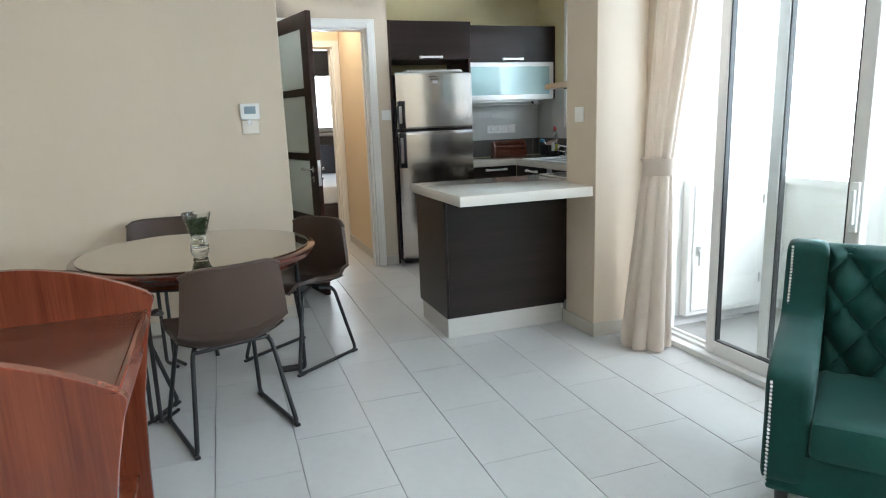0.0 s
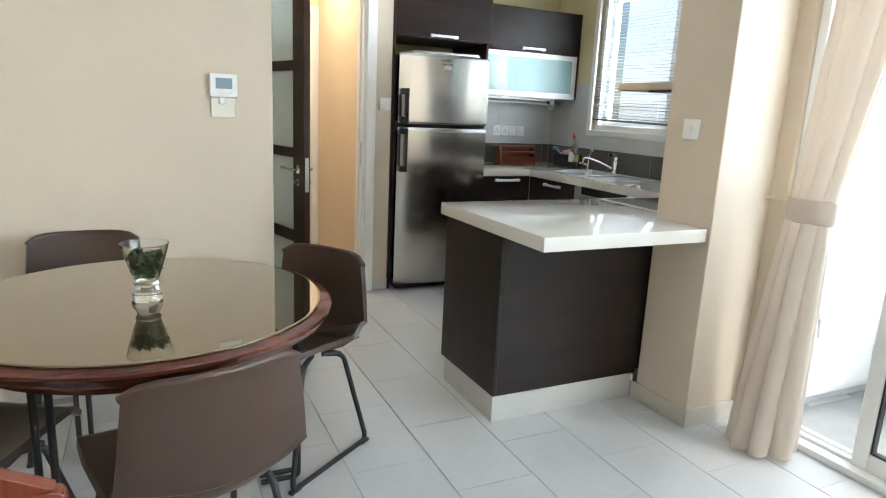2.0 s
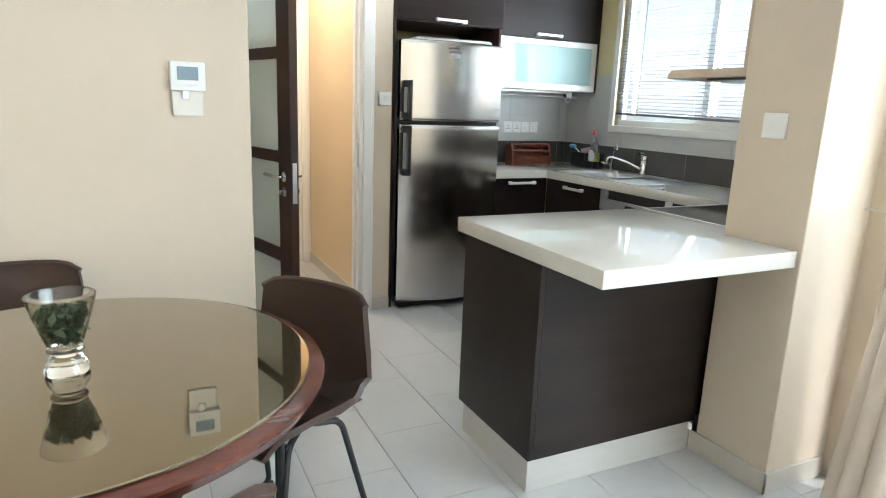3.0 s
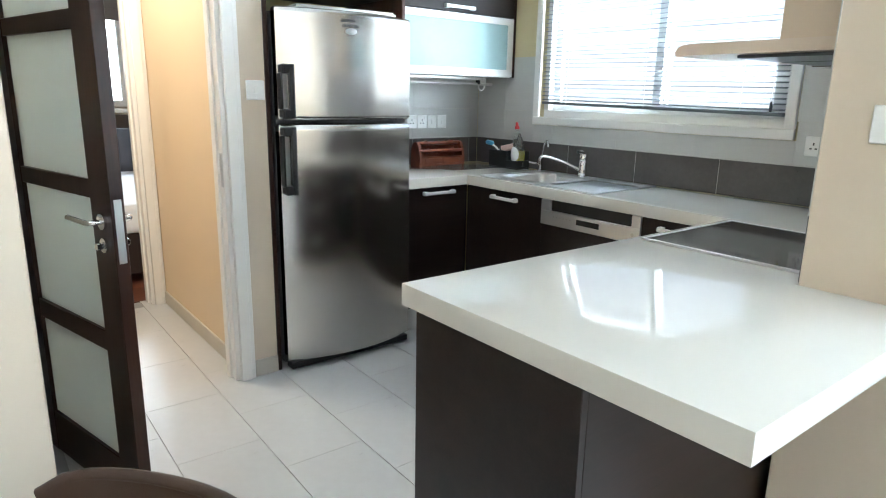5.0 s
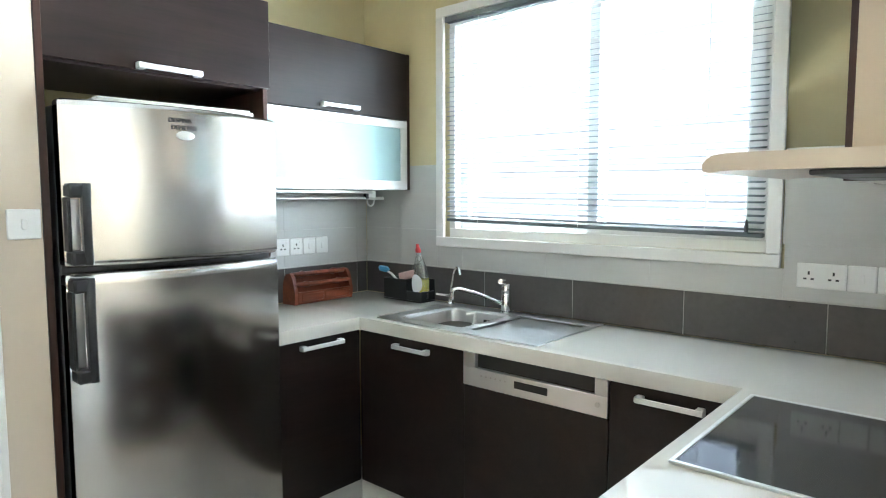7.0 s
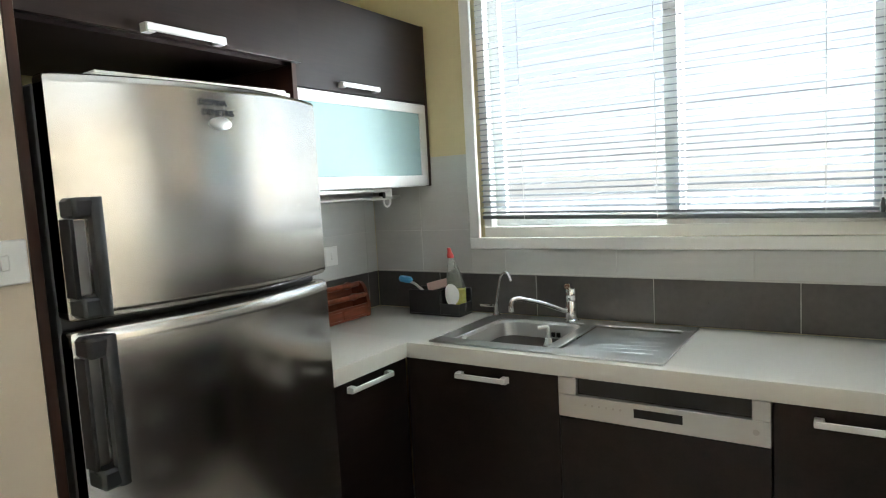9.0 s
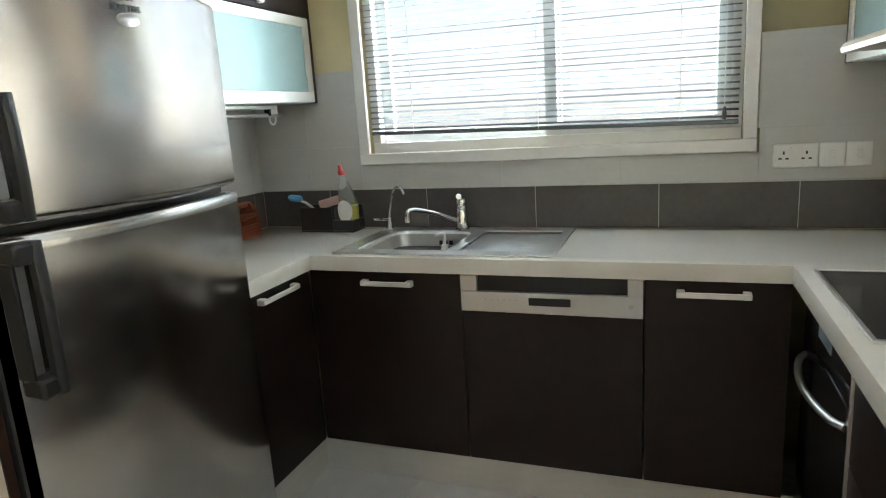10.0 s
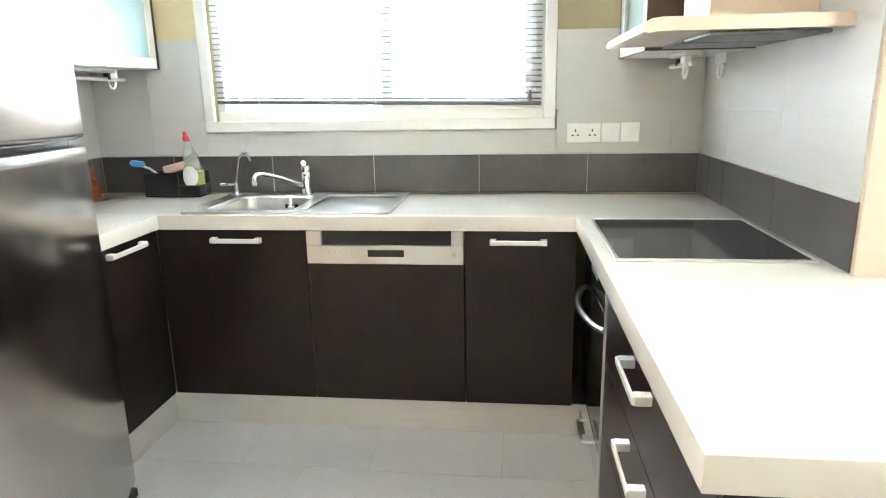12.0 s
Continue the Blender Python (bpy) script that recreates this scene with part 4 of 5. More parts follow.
def leather_chair():
    ch = thing("dining_chair", (0, 0, 0), "brown leather shell chair on black steel sled legs", "chair", "chairs round the table")
    bm = bmesh.new()
    prof = fillet([(0, p.x, p.y) for p in [Vector((a, b, 0)) for a, b in ((0.225, 0.440), (0.185, 0.466), (-0.02, 0.440), (-0.185, 0.412), (-0.228, 0.53), (-0.256, 0.765))]], 0.10, 6)
    n, NVV = len(prof), 12
    rows = []
    for i, p in enumerate(prof):
        t = i / (n - 1)
        up = max(0.0, min(1.0, (p.z - 0.46) / 0.33)) if p.y < -0.15 else 0.0
        hw = 0.224 - 0.026 * up - 0.03 * max(0, p.y - 0.12) / 0.1
        row = []
        for k in range(NVV + 1):
            s = k / NVV * 2 - 1
            lift = (1 - up) * (0.035 + 0.015 * max(0.0, min(1.0, (-p.y - 0.0) / 0.18))) * abs(s) ** 3 * (1 if p.y < 0.1 else max(0, 1 - (p.y - 0.1) / 0.12))
            fwd = 0.055 * up ** 0.5 * abs(s) ** 2.2 if up > 0 else (0.04 * s * s if p.y < -0.15 else 0)
            drop = 0.040 * abs(s) ** 7 * up ** 3
            row.append(bm.verts.new((hw * s, p.y + fwd, p.z + lift - drop)))
        rows.append(row)
    for a, c in zip(rows, rows[1:]):
        for k in range(NVV):
            bm.faces.new((a[k], a[k + 1], c[k + 1], c[k]))
    rim = [v.co.copy() for v in rows[-1]]
    rim = [Vector((p.x, p.y, p.z)) for p in rim]
    bmesh.ops.recalc_face_normals(bm, faces=bm.faces)
    bmesh.ops.solidify(bm, geom=bm.faces[:], thickness=0.018)
    sh = part("seat_shell", bm, LEATHER, ch)
    md = sh.modifiers.new("round", "BEVEL")
    md.width, md.segments, md.limit_method = 0.006, 2, "ANGLE"
    part("piping", tube([(p.x, p.y + RIM_OFF, p.z - 0.001) for p in rim], 0.0105, 10), LEATHER, sh, "rounded leather top edge")
    seam = [(0.20 * s, -0.258 + 0.05 * s * s, 0.505 + 0.02 * s * s) for s in [k / 10 - 1 for k in range(21)]]
    part("seam", tube(seam, 0.0022, 6), LEATHER, sh)
    for sx in (-1, 1):
        pts = [(sx * 0.13, 0.02, 0.425), (sx * 0.165, 0.11, 0.418), (sx * 0.215, 0.225, 0.011), (sx * 0.215, -0.215, 0.011), (sx * 0.165, -0.12, 0.398), (sx * 0.13, -0.04, 0.413)]
        part("leg", tube(fillet(pts, 0.035), 0.0098, 10), IRON, ch, "black steel sled leg")
        for y in (0.21, -0.20):
            part("foot", box(sx * 0.215 - 0.011, sx * 0.215 + 0.011, y - 0.025, y + 0.025, 0.0, 0.014, 0.003), BLACK, ch, "black plastic floor glide")
    part("crossbar", tube([(-0.165, 0.11, 0.418), (0.165, 0.11, 0.418)], 0.0085, 8), IRON, ch)
    part("crossbar", tube([(-0.165, -0.105, 0.402), (0.165, -0.105, 0.402)], 0.0085, 8), IRON, ch)
    return ch


chair = leather_chair()
chair.matrix_basis = pose(0.140, 3.065, 0, 0, 0, 17)
copy_thing(chair, pose(0.545, 3.785, 0, 0, 0, 126))
copy_thing(chair, pose(-0.14, 4.22, 0, 0, 0, 183))
copy_thing(chair, pose(-0.40, 3.315, 0, 0, 0, -31))

# vase
VB = TC + Vector((0.008, -0.02, TZ + 0.009))
vs = thing("glass_vase", VB, "waisted clear glass vase holding dark green sprigs", "vase")
outer = [(r * 0.95, z * 0.94) for r, z in [(0, 0), (0.043, 0), (0.048, 0.006), (0.046, 0.02), (0.034, 0.040), (0.033, 0.048), (0.040, 0.058), (0.036, 0.066), (0.044, 0.09), (0.060, 0.14), (0.072, 0.185), (0.073, 0.19)]]
inner = [(r * 0.95, z * 0.94) for r, z in [(0.070, 0.19), (0.068, 0.184), (0.056, 0.14), (0.040, 0.092), (0.030, 0.072), (0, 0.068)]]
part("glass", lathe(outer + inner, VB, 36), CLEAR, vs)
lv = bmesh.new()
rnd = random.Random(4)
for i in range(420):
    z = rnd.uniform(0.076, 0.145)
    r = (0.034 + (z - 0.085) * 0.30) * math.sqrt(rnd.random())
    a = rnd.uniform(0, 6.283)
    m = Matrix.Translation(VB + Vector((r * math.cos(a), r * math.sin(a), z))) @ Euler((rnd.uniform(-1.2, 1.2), rnd.uniform(-1.2, 1.2), rnd.uniform(0, 6.28))).to_matrix().to_4x4()
    l, w = rnd.uniform(0.012, 0.02), rnd.uniform(0.006, 0.0095)
    q = [lv.verts.new(m @ Vector(p)) for p in ((-l, 0, 0), (0, -w, 0.002), (l, 0, 0), (0, w, 0.002))]
    lv.faces.new(q)
part("sprigs", lv, LEAF, vs, "dark green leafy sprigs")


# ---- mahogany console ----
CX = -0.46
co = thing("console_table", (CX, 2.0, 0), "glossy mahogany console table with raised arched ends", "console table")


def end_panel(y0, y1, dx, grow):
    side = [(0.329, 0.0), (0.334, 0.2), (0.348, 0.44), (0.378, 0.635), (0.400, 0.735), (0.413, 0.772)]
    arch = [(0.413 * math.cos(a), 0.786 + 0.122 * (1 - math.cos(a) ** 2)) for a in [math.pi * k / 24 for k in range(1, 24)]]
    right = fillet([(x, 0, z) for x, z in side] + [(0.406, 0, 0.789), (arch[0][0] - 0.03, 0, arch[0][1] + 0.004)], 0.018, 4)
    pts = [(p.x, p.z) for p in right] + arch[1:-1] + [(-p.x, p.z) for p in right[::-1]]
    bm = bmesh.new()
    a = [bm.verts.new((CX + dx + x, y0, z * grow)) for x, z in pts]
    c = [bm.verts.new((CX + dx + x, y1, z * grow)) for x, z in pts]
    bm.faces.new(a)
    bm.faces.new(c[::-1])
    for k in range(len(pts)):
        q = (k + 1) % len(pts)
        bm.faces.new((a[k], c[k], c[q], a[q]))
    return bm


for y0, y1, dx, grow in ((1.555, 1.583, 0.022, 1.022), (2.428, 2.456, 0.0, 1.0)):
    ob = part("end_panel", end_panel(y0, y1, dx, grow), MAHOG, co)
    md = ob.modifiers.new("round", "BEVEL")
    md.width, md.segments, md.limit_method = 0.005, 3, "ANGLE"
part("top_board", box(CX - 0.375, CX + 0.375, 1.5835, 2.4275, 0.712, 0.736, 0.002), DARKMAHOG, co, "dark polished top board")
for s_ in (-1, 1):
    part("edge_lip", box(*sorted((CX + s_ * 0.3755, CX + s_ * 0.392)), 1.5835, 2.4275, 0.70, 0.742, 0.004), MAHOG, co)
    part("apron", box(*sorted((CX + s_ * 0.345, CX + s_ * 0.365)), 1.5835, 2.4275, 0.60, 0.711, 0.003), MAHOG, co)
part("lower_shelf", box(CX - 0.30, CX + 0.30, 1.5835, 2.4275, 0.16, 0.182, 0.003), MAHOG, co)

# ---- green armchair ----
ac = thing("armchair", (0, 0, 0), "emerald green velvet armchair with a tufted back and nailhead trim", "armchair")
AM = pose(2.128, 1.57, 0, 0, 0, 127.5) @ Matrix.Diagonal((0.94, 0.92, 1, 1))


def on_chair(bm):
    bmesh.ops.transform(bm, matrix=AM, verts=bm.verts)
    return bm


def soft(x0, x1, y0, y1, z0, z1, r):
    return box(x0, x1, y0, y1, z0, z1, r, seg=4)


def tufted_panel(half, z0, height, nn=72):
    """Deep-buttoned cushion: diamonds that swell between the button points."""
    bm, rows = bmesh.new(), []
    for j in range(nn + 1):
        row = []
        for i in range(nn + 1):
            u, v = i / nn, j / nn
            x, z = (u * 2 - 1) * half, z0 + v * height
            fu, fv = x / 0.072, (z - 0.43) / 0.088
            puff = (abs(math.sin((fu + fv) * math.pi / 2)) * abs(math.sin((fu - fv) * math.pi / 2))) ** 0.42
            edge = min(1, min(u, 1 - u) * 12, (1 - v) * 12)
            row.append(bm.verts.new((x, -0.215 - 0.075 * v + (0.046 * puff + 0.012) * edge ** 0.5, z)))
        rows.append(row)
    for a, c in zip(rows, rows[1:]):
        for i in range(nn):
            bm.faces.new((a[i], a[i + 1], c[i + 1], c[i]))
    return bm


part("base", on_chair(soft(-0.33, 0.33, -0.30, 0.295, 0.11, 0.25, 0.02)), VELVET, ac)
cushion = part("seat_cushion", on_chair(soft(-0.212, 0.212, -0.21, 0.318, 0.245, 0.375, 0.045)), VELVET, ac)
part("piping", on_chair(tube(fillet([(-0.205, 0.312, 0.34), (0.205, 0.312, 0.34)], 0.01), 0.004, 8)), VELVET, cushion)
tuft = part("tufted_back", on_chair(tufted_panel(0.216, 0.35, 0.465)), VELVET, ac, "deep-buttoned green velvet back")
for k in range(-2, 3):
    for q in range(0, 5):
        if (k + q) % 2 == 0:
            zb = 0.43 + 0.088 * q
            bt_ = lathe([(0, 0), (0.010, 0.001), (0.008, 0.006), (0, 0.008)], n=10)
            bmesh.ops.transform(bt_, matrix=Matrix.Translation((0.072 * k, -0.215 - 0.075 * (zb - 0.35) / 0.465 + 0.014, zb)) @ pose(0, 0, 0, -90, 0, 0), verts=bt_.verts)
            part("button", on_chair(bt_), VELVET, tuft)
part("back_shell", on_chair(merge(bmesh.new(), soft(-0.335, 0.335, -0.045, 0.045, 0, 0.545, 0.03), pose(0, -0.245, 0.275, 9, 0, 0))), VELVET, ac)


def padded_side(sx):
    """Wing and arm in one: an outline in the side view, swept across and rounded over at both faces."""
    prof = fillet([(0, -0.37, 0.80), (0, -0.30, 0.832), (0, -0.222, 0.822), (0, -0.205, 0.70), (0, -0.165, 0.585), (0, 0.02, 0.568), (0, 0.22, 0.538), (0, 0.325, 0.49), (0, 0.30, 0.36), (0, 0.305, 0.13), (0, -0.28, 0.13), (0, -0.37, 0.80)], 0.055, 5)[:-1]
    bm = bmesh.new()
    c = Vector((0, -0.02, 0.40))
    levels = ((0.208, 0.030), (0.214, 0.014), (0.226, 0.004), (0.245, 0.0), (0.318, 0.0), (0.334, 0.004), (0.343, 0.012), (0.347, 0.026))
    for x, ins in levels:
        for p in prof:
            q = p + (c - p).normalized() * ins
            bm.verts.new((sx * x, q.y, q.z))
    bm.verts.ensure_lookup_table()
    n = len(prof)
    for k in range(len(levels) - 1):
        for i in range(n):
            bm.faces.new((bm.verts[k * n + i], bm.verts[k * n + (i + 1) % n], bm.verts[(k + 1) * n + (i + 1) % n], bm.verts[(k + 1) * n + i]))
    bm.faces.new([bm.verts[i] for i in range(n)])
    bm.faces.new([bm.verts[(len(levels) - 1) * n + i] for i in range(n)])
    return bm


nail_me = mesh_of("nailhead", lathe([(0, 0), (0.0062, 0), (0.0048, 0.003), (0, 0.0045)], n=8), CHROME)
for sx in (-1, 1):
    arm = part("arm", on_chair(padded_side(sx)), VELVET, ac)
    spots = [(-0.214 + 0.012 * min(1, k / 10) + 0.034 * max(0, (k - 9) / 10), 0.808 - 0.0112 * k) for k in range(20)] + [(0.324 - 0.0185 * min(1, k / 9), 0.482 - 0.0136 * k) for k in range(26)]
    for y, z in spots:
        nail = new("nailhead", nail_me)
        nail.parent = arm
        nail.matrix_basis = AM @ Matrix.Translation((sx * 0.328, y, z)) @ pose(0, 0, 0, -90, 0, 0)
    for sy in (0.26, -0.26):
        part("leg", on_chair(lathe([(0, 0), (0.015, 0), (0.024, 0.131), (0, 0.131)], (sx * 0.28, sy, 0), 14)), IRON, ac)

# ---- small fittings on the walls ----
th = thing("thermostat", (0.427, 4.57, 1.25), "white wall thermostat with a grey display above a small box", "thermostat")
part("housing", box(0.368, 0.486, 4.538, 4.569, 1.342, 1.442, 0.006, seg=2), PLASTIC, th)
part("display", box(0.392, 0.462, 4.5365, 4.5385, 1.378, 1.424, 0.0008), SCREEN, th, "grey-blue display")
for i in range(4):
    part("button", box(0.395 + 0.018 * i, 0.406 + 0.018 * i, 4.536, 4.5385, 1.356, 1.364, 0.0008), PLASTIC, th)
part("lower_plate", box(0.372, 0.478, 4.556, 4.569, 1.252, 1.340, 0.003), CEDGE, th, "cream box under the thermostat")
part("conduit", box(0.405, 0.432, 4.545, 4.5565, 1.31, 1.342, 0.003), PLASTIC, th)


def on_wall(kind, axis, at, out, a0, a1, z0, z1, label, rockers=1, sockets=0):
    """Switch or socket plate on a wall that runs along one axis."""
    def bx(p0, p1, q0, q1, d0, d1, bev):
        n = sorted((at + out * d0, at + out * d1))
        return box(p0, p1, *n, q0, q1, bev) if axis == "x" else box(*n, p0, p1, q0, q1, bev)
    mid_a = (a0 + a1) / 2
    ob = thing(kind, (mid_a, at, z0) if axis == "x" else (at, mid_a, z0), label, kind.replace("_", " "), "wall plates")
    part("plate", bx(a0, a1, z0, z1, 0.001, 0.010, 0.003), PLASTIC, ob)
    zc = (z0 + z1) / 2
    for i in range(rockers):
        c = a0 + (a1 - a0) * (i + 0.5) / rockers
        if not sockets:
            part("rocker", bx(c - 0.008, c + 0.008, zc - 0.015, zc + 0.015, 0.010, 0.014, 0.002), PLASTIC, ob)
    for i in range(sockets):
        c = a0 + (a1 - a0) * (i + 0.5) / sockets
        for dx, dz, w, h in ((0, 0.010, 0.003, 0.006), (-0.011, -0.010, 0.005, 0.003), (0.011, -0.010, 0.005, 0.003)):
            part("pin_hole", bx(c + dx - w, c + dx + w, zc + dz - h, zc + dz + h, 0.0095, 0.0106, 0.0), BLACK, ob)
        part("rocker", bx(c + (0.020 if i == 0 else -0.020) - 0.004, c + (0.020 if i == 0 else -0.020) + 0.004, zc + 0.018, zc + 0.030, 0.010, 0.013, 0.001), PLASTIC, ob)
    return ob


on_wall("light_switch", "x", 5.80, -1, 1.610, 1.694, 1.310, 1.395, "white light switch beside the hall doorway")
on_wall("light_switch", "y", 2.20, -1, 3.472, 3.562, 1.256, 1.342, "white light switch on the beige pillar")
for k in range(4):
    on_wall("wall_socket", "x", KY - 0.007, -1, 2.895 + 0.081 * k, 2.974 + 0.081 * k, 1.135, 1.220, "white socket plate on pale tiles beside the fridge", 1, 1 if k < 2 else 0)
on_wall("wall_socket", "y", KX - 0.007, -1, 4.092, 4.237, 1.118, 1.203, "white double socket beside the window", 2, 2)
on_wall("light_switch", "y", KX - 0.007, -1, 4.010, 4.089, 1.118, 1.203, "white switch plate beside the double socket")
on_wall("light_switch", "y", KX - 0.007, -1, 3.928, 4.007, 1.118, 1.203, "white switch plate beside the double socket")
single("wall_plug", box(2.176, 2.187, 3.676, 3.70, 0.088, 0.118, 0.003), PLASTIC, "small white cable end beside the plinth", "plug")

# ---- things on the worktop ----
rk = thing("wooden_rack", (3.10, 6.356, TOP), "carved red wooden kitchen-roll rack standing on the worktop", "rack")
for x in (2.925, 3.275):
    bm = bmesh.new()
    pr = fillet([(0, 6.312, TOP), (0, 6.305, TOP + 0.05), (0, 6.326, TOP + 0.13), (0, 6.349, TOP + 0.158), (0, 6.383, TOP + 0.15), (0, 6.407, TOP + 0.11), (0, 6.411, TOP)], 0.03, 4)
    for q in (x, x + 0.02):
        for p in pr:
            bm.verts.new((q, p.y, p.z))
    bm.verts.ensure_lookup_table()
    n = len(pr)
    bm.faces.new([bm.verts[i] for i in range(n)])
    bm.faces.new([bm.verts[n + i] for i in range(n)][::-1])
    for i in range(n):
        bm.faces.new((bm.verts[i], bm.verts[(i + 1) % n], bm.verts[n + (i + 1) % n], bm.verts[n + i]))
    part("end_board", bm, REDWOOD, rk)
part("base_board", box(2.945, 3.275, 6.315, 6.407, TOP, TOP + 0.018, 0.003), REDWOOD, rk)
part("front_board", boxes((2.945, 3.275, 6.307, 6.315, TOP + 0.005, TOP + 0.062), (2.965, 3.10, 6.303, 6.307, TOP + 0.014, TOP + 0.052), (3.11, 3.25, 6.303, 6.307, TOP + 0.014, TOP + 0.052), bevel=0.002), REDWOOD, rk)
part("back_board", box(2.945, 3.275, 6.394, 6.404, TOP + 0.018, TOP + 0.13, 0.003), REDWOOD, rk)
for y, z, r in ((6.326, 0.098, 0.011), (6.360, 0.146, 0.012)):
    part("rod", lathe([(0, 0), (r, 0), (r, 0.05), (r * 1.5, 0.07), (r, 0.09), (r, 0.25), (r * 1.5, 0.27), (r, 0.30), (r, 0.35), (0, 0.35)], n=14), REDWOOD, rk).matrix_basis = Matrix.Translation(Vector((2.935, y, TOP + z)) - OFF[rk.name]) @ pose(0, 0, 0, 0, 90, 0) @ Matrix.Translation(OFF[rk.name])

cd = thing("sink_caddy", (3.42, 6.04, TOP), "black plastic sink caddy holding brush and sponge", "caddy")
part("tray", boxes((3.375, 3.485, 5.885, 6.15, TOP, TOP + 0.008), (3.375, 3.381, 5.885, 5.985, TOP + 0.008, TOP + 0.055), (3.375, 3.381, 5.985, 6.15, TOP + 0.008, TOP + 0.112), (3.479, 3.485, 5.885, 6.15, TOP + 0.008, TOP + 0.112),
                   (3.381, 3.479, 5.885, 5.891, TOP + 0.008, TOP + 0.055), (3.381, 3.479, 6.144, 6.15, TOP + 0.008, TOP + 0.112), bevel=0.002), BLACK, cd)
for y0 in (6.05, 5.978):
    part("divider", box(3.382, 3.4785, y0, y0 + 0.0055, TOP + 0.0085, TOP + 0.111, 0.001), BLACK, cd)
BC = Vector((3.43, 5.930, TOP + 0.008))
bt = thing("soap_bottle", BC, "clear washing-up bottle with red cap and white label", "bottle")


def flattened(bm, wide=1.3, deep=0.85):
    """Oval bottle: broad along the wall below the neck, upright above it."""
    for v in bm.verts:
        k = max(0.0, min(1.0, (0.20 - (v.co.z - BC.z)) / 0.06))
        v.co.y = BC.y + (v.co.y - BC.y) * (1 + (wide - 1) * k) + 0.02 * max(0.0, v.co.z - BC.z - 0.12) / 0.12
        v.co.x = BC.x + (v.co.x - BC.x) * (1 + (deep - 1) * k)
    return bm


part("body", flattened(lathe([(0, 0.001), (0.032, 0.001), (0.036, 0.012), (0.036, 0.10), (0.034, 0.13), (0.031, 0.15), (0.030, 0.17), (0.022, 0.205), (0.012, 0.232), (0.012, 0.242), (0, 0.242)], BC, 24)), glass("clear_bottle_plastic", (0.93, 0.96, 0.93), 0.1, 0.85), bt)
part("liquid", flattened(lathe([(0, 0.003), (0.030, 0.003), (0.034, 0.013), (0.034, 0.105), (0, 0.105)], BC, 24)), YELLOW, bt, "yellow liquid soap")
part("cap", flattened(lathe([(0, 0.242), (0.015, 0.242), (0.015, 0.258), (0.010, 0.264), (0.008, 0.285), (0, 0.287)], BC, 18)), RED, bt, "red push cap")
lb = bmesh.new()
hub = lb.verts.new((BC.x - 0.0376, BC.y + 0.004, BC.z + 0.085))
ring = []
for i in range(24):
    a = 2 * math.pi * i / 24
    dy, dz = 0.032 * math.cos(a), 0.048 * math.sin(a)
    ring.append(lb.verts.new((BC.x - 0.0376 * math.sqrt(max(0.0, 1 - (dy / 0.05) ** 2)), BC.y + 0.004 + dy * 1.15, BC.z + 0.085 + dz)))
for p, q in zip(ring, ring[1:] + ring[:1]):
    lb.faces.new((hub, p, q))
part("label", lb, PAPER, bt, "white oval paper label")
single("sponge", merge(bmesh.new(), box(-0.025, 0.025, -0.05, 0.05, -0.018, 0.018, 0.008, seg=2), pose(3.43, 6.018, TOP + 0.130, -14, 8, 12)), FLESH, "worn pink sponge lying on the caddy", "sponge")
br = thing("dish_brush", (3.43, 6.16, TOP + 0.01), "blue dish brush leaning in the caddy", "brush")
part("handle", tube([(3.43, 6.075, TOP + 0.012), (3.425, 6.105, TOP + 0.10), (3.425, 6.145, TOP + 0.128), (3.42, 6.18, TOP + 0.142)], 0.006, 8), PLASTIC, br)
bh = lathe([(0, -0.012), (0.025, -0.012), (0.032, 0.0), (0.025, 0.012), (0, 0.014)], n=18)
bmesh.ops.transform(bh, matrix=pose(3.42, 6.195, TOP + 0.150, 8, 0, 0) @ Matrix.Diagonal((0.7, 1.2, 1, 1)), verts=bh.verts)
part("head", bh, BLUE, br, "blue brush head")
pb = thing("soap_dispenser", (3.20, 5.40, TOP - 0.148), "small white pump bottle standing in the sink bowl", "bottle")
part("body", lathe([(0, 0), (0.024, 0), (0.026, 0.01), (0.026, 0.10), (0.014, 0.125), (0.012, 0.14), (0, 0.14)], (3.20, 5.40, TOP - 0.1495), 20), PLASTIC, pb)
part("pump", tube(fillet([(3.20, 5.40, TOP - 0.01), (3.20, 5.40, TOP + 0.035), (3.18, 5.43, TOP + 0.03)], 0.01), 0.0065, 10), PLASTIC, pb)

# ---- balcony locker ----
lk = thing("balcony_locker", (3.10, 3.31, 0.06), "white metal locker on the balcony wall", "locker")
part("body", box(2.80, 3.39, 3.27, 3.329, 0.06, 0.90, 0.004), ALU, lk)
part("door", box(2.83, 3.36, 3.258, 3.27, 0.09, 0.87, 0.004), ALU, lk)
part("latch", boxes((2.85, 2.875, 3.245, 3.258, 0.44, 0.50), (2.858, 2.867, 3.235, 3.247, 0.38, 0.47), bevel=0.002), SATIN, lk)
for z in (0.22, 0.72):
    part("hinge", tube([(3.355, 3.254, z), (3.355, 3.254, z + 0.06)], 0.006, 8), SATIN, lk)

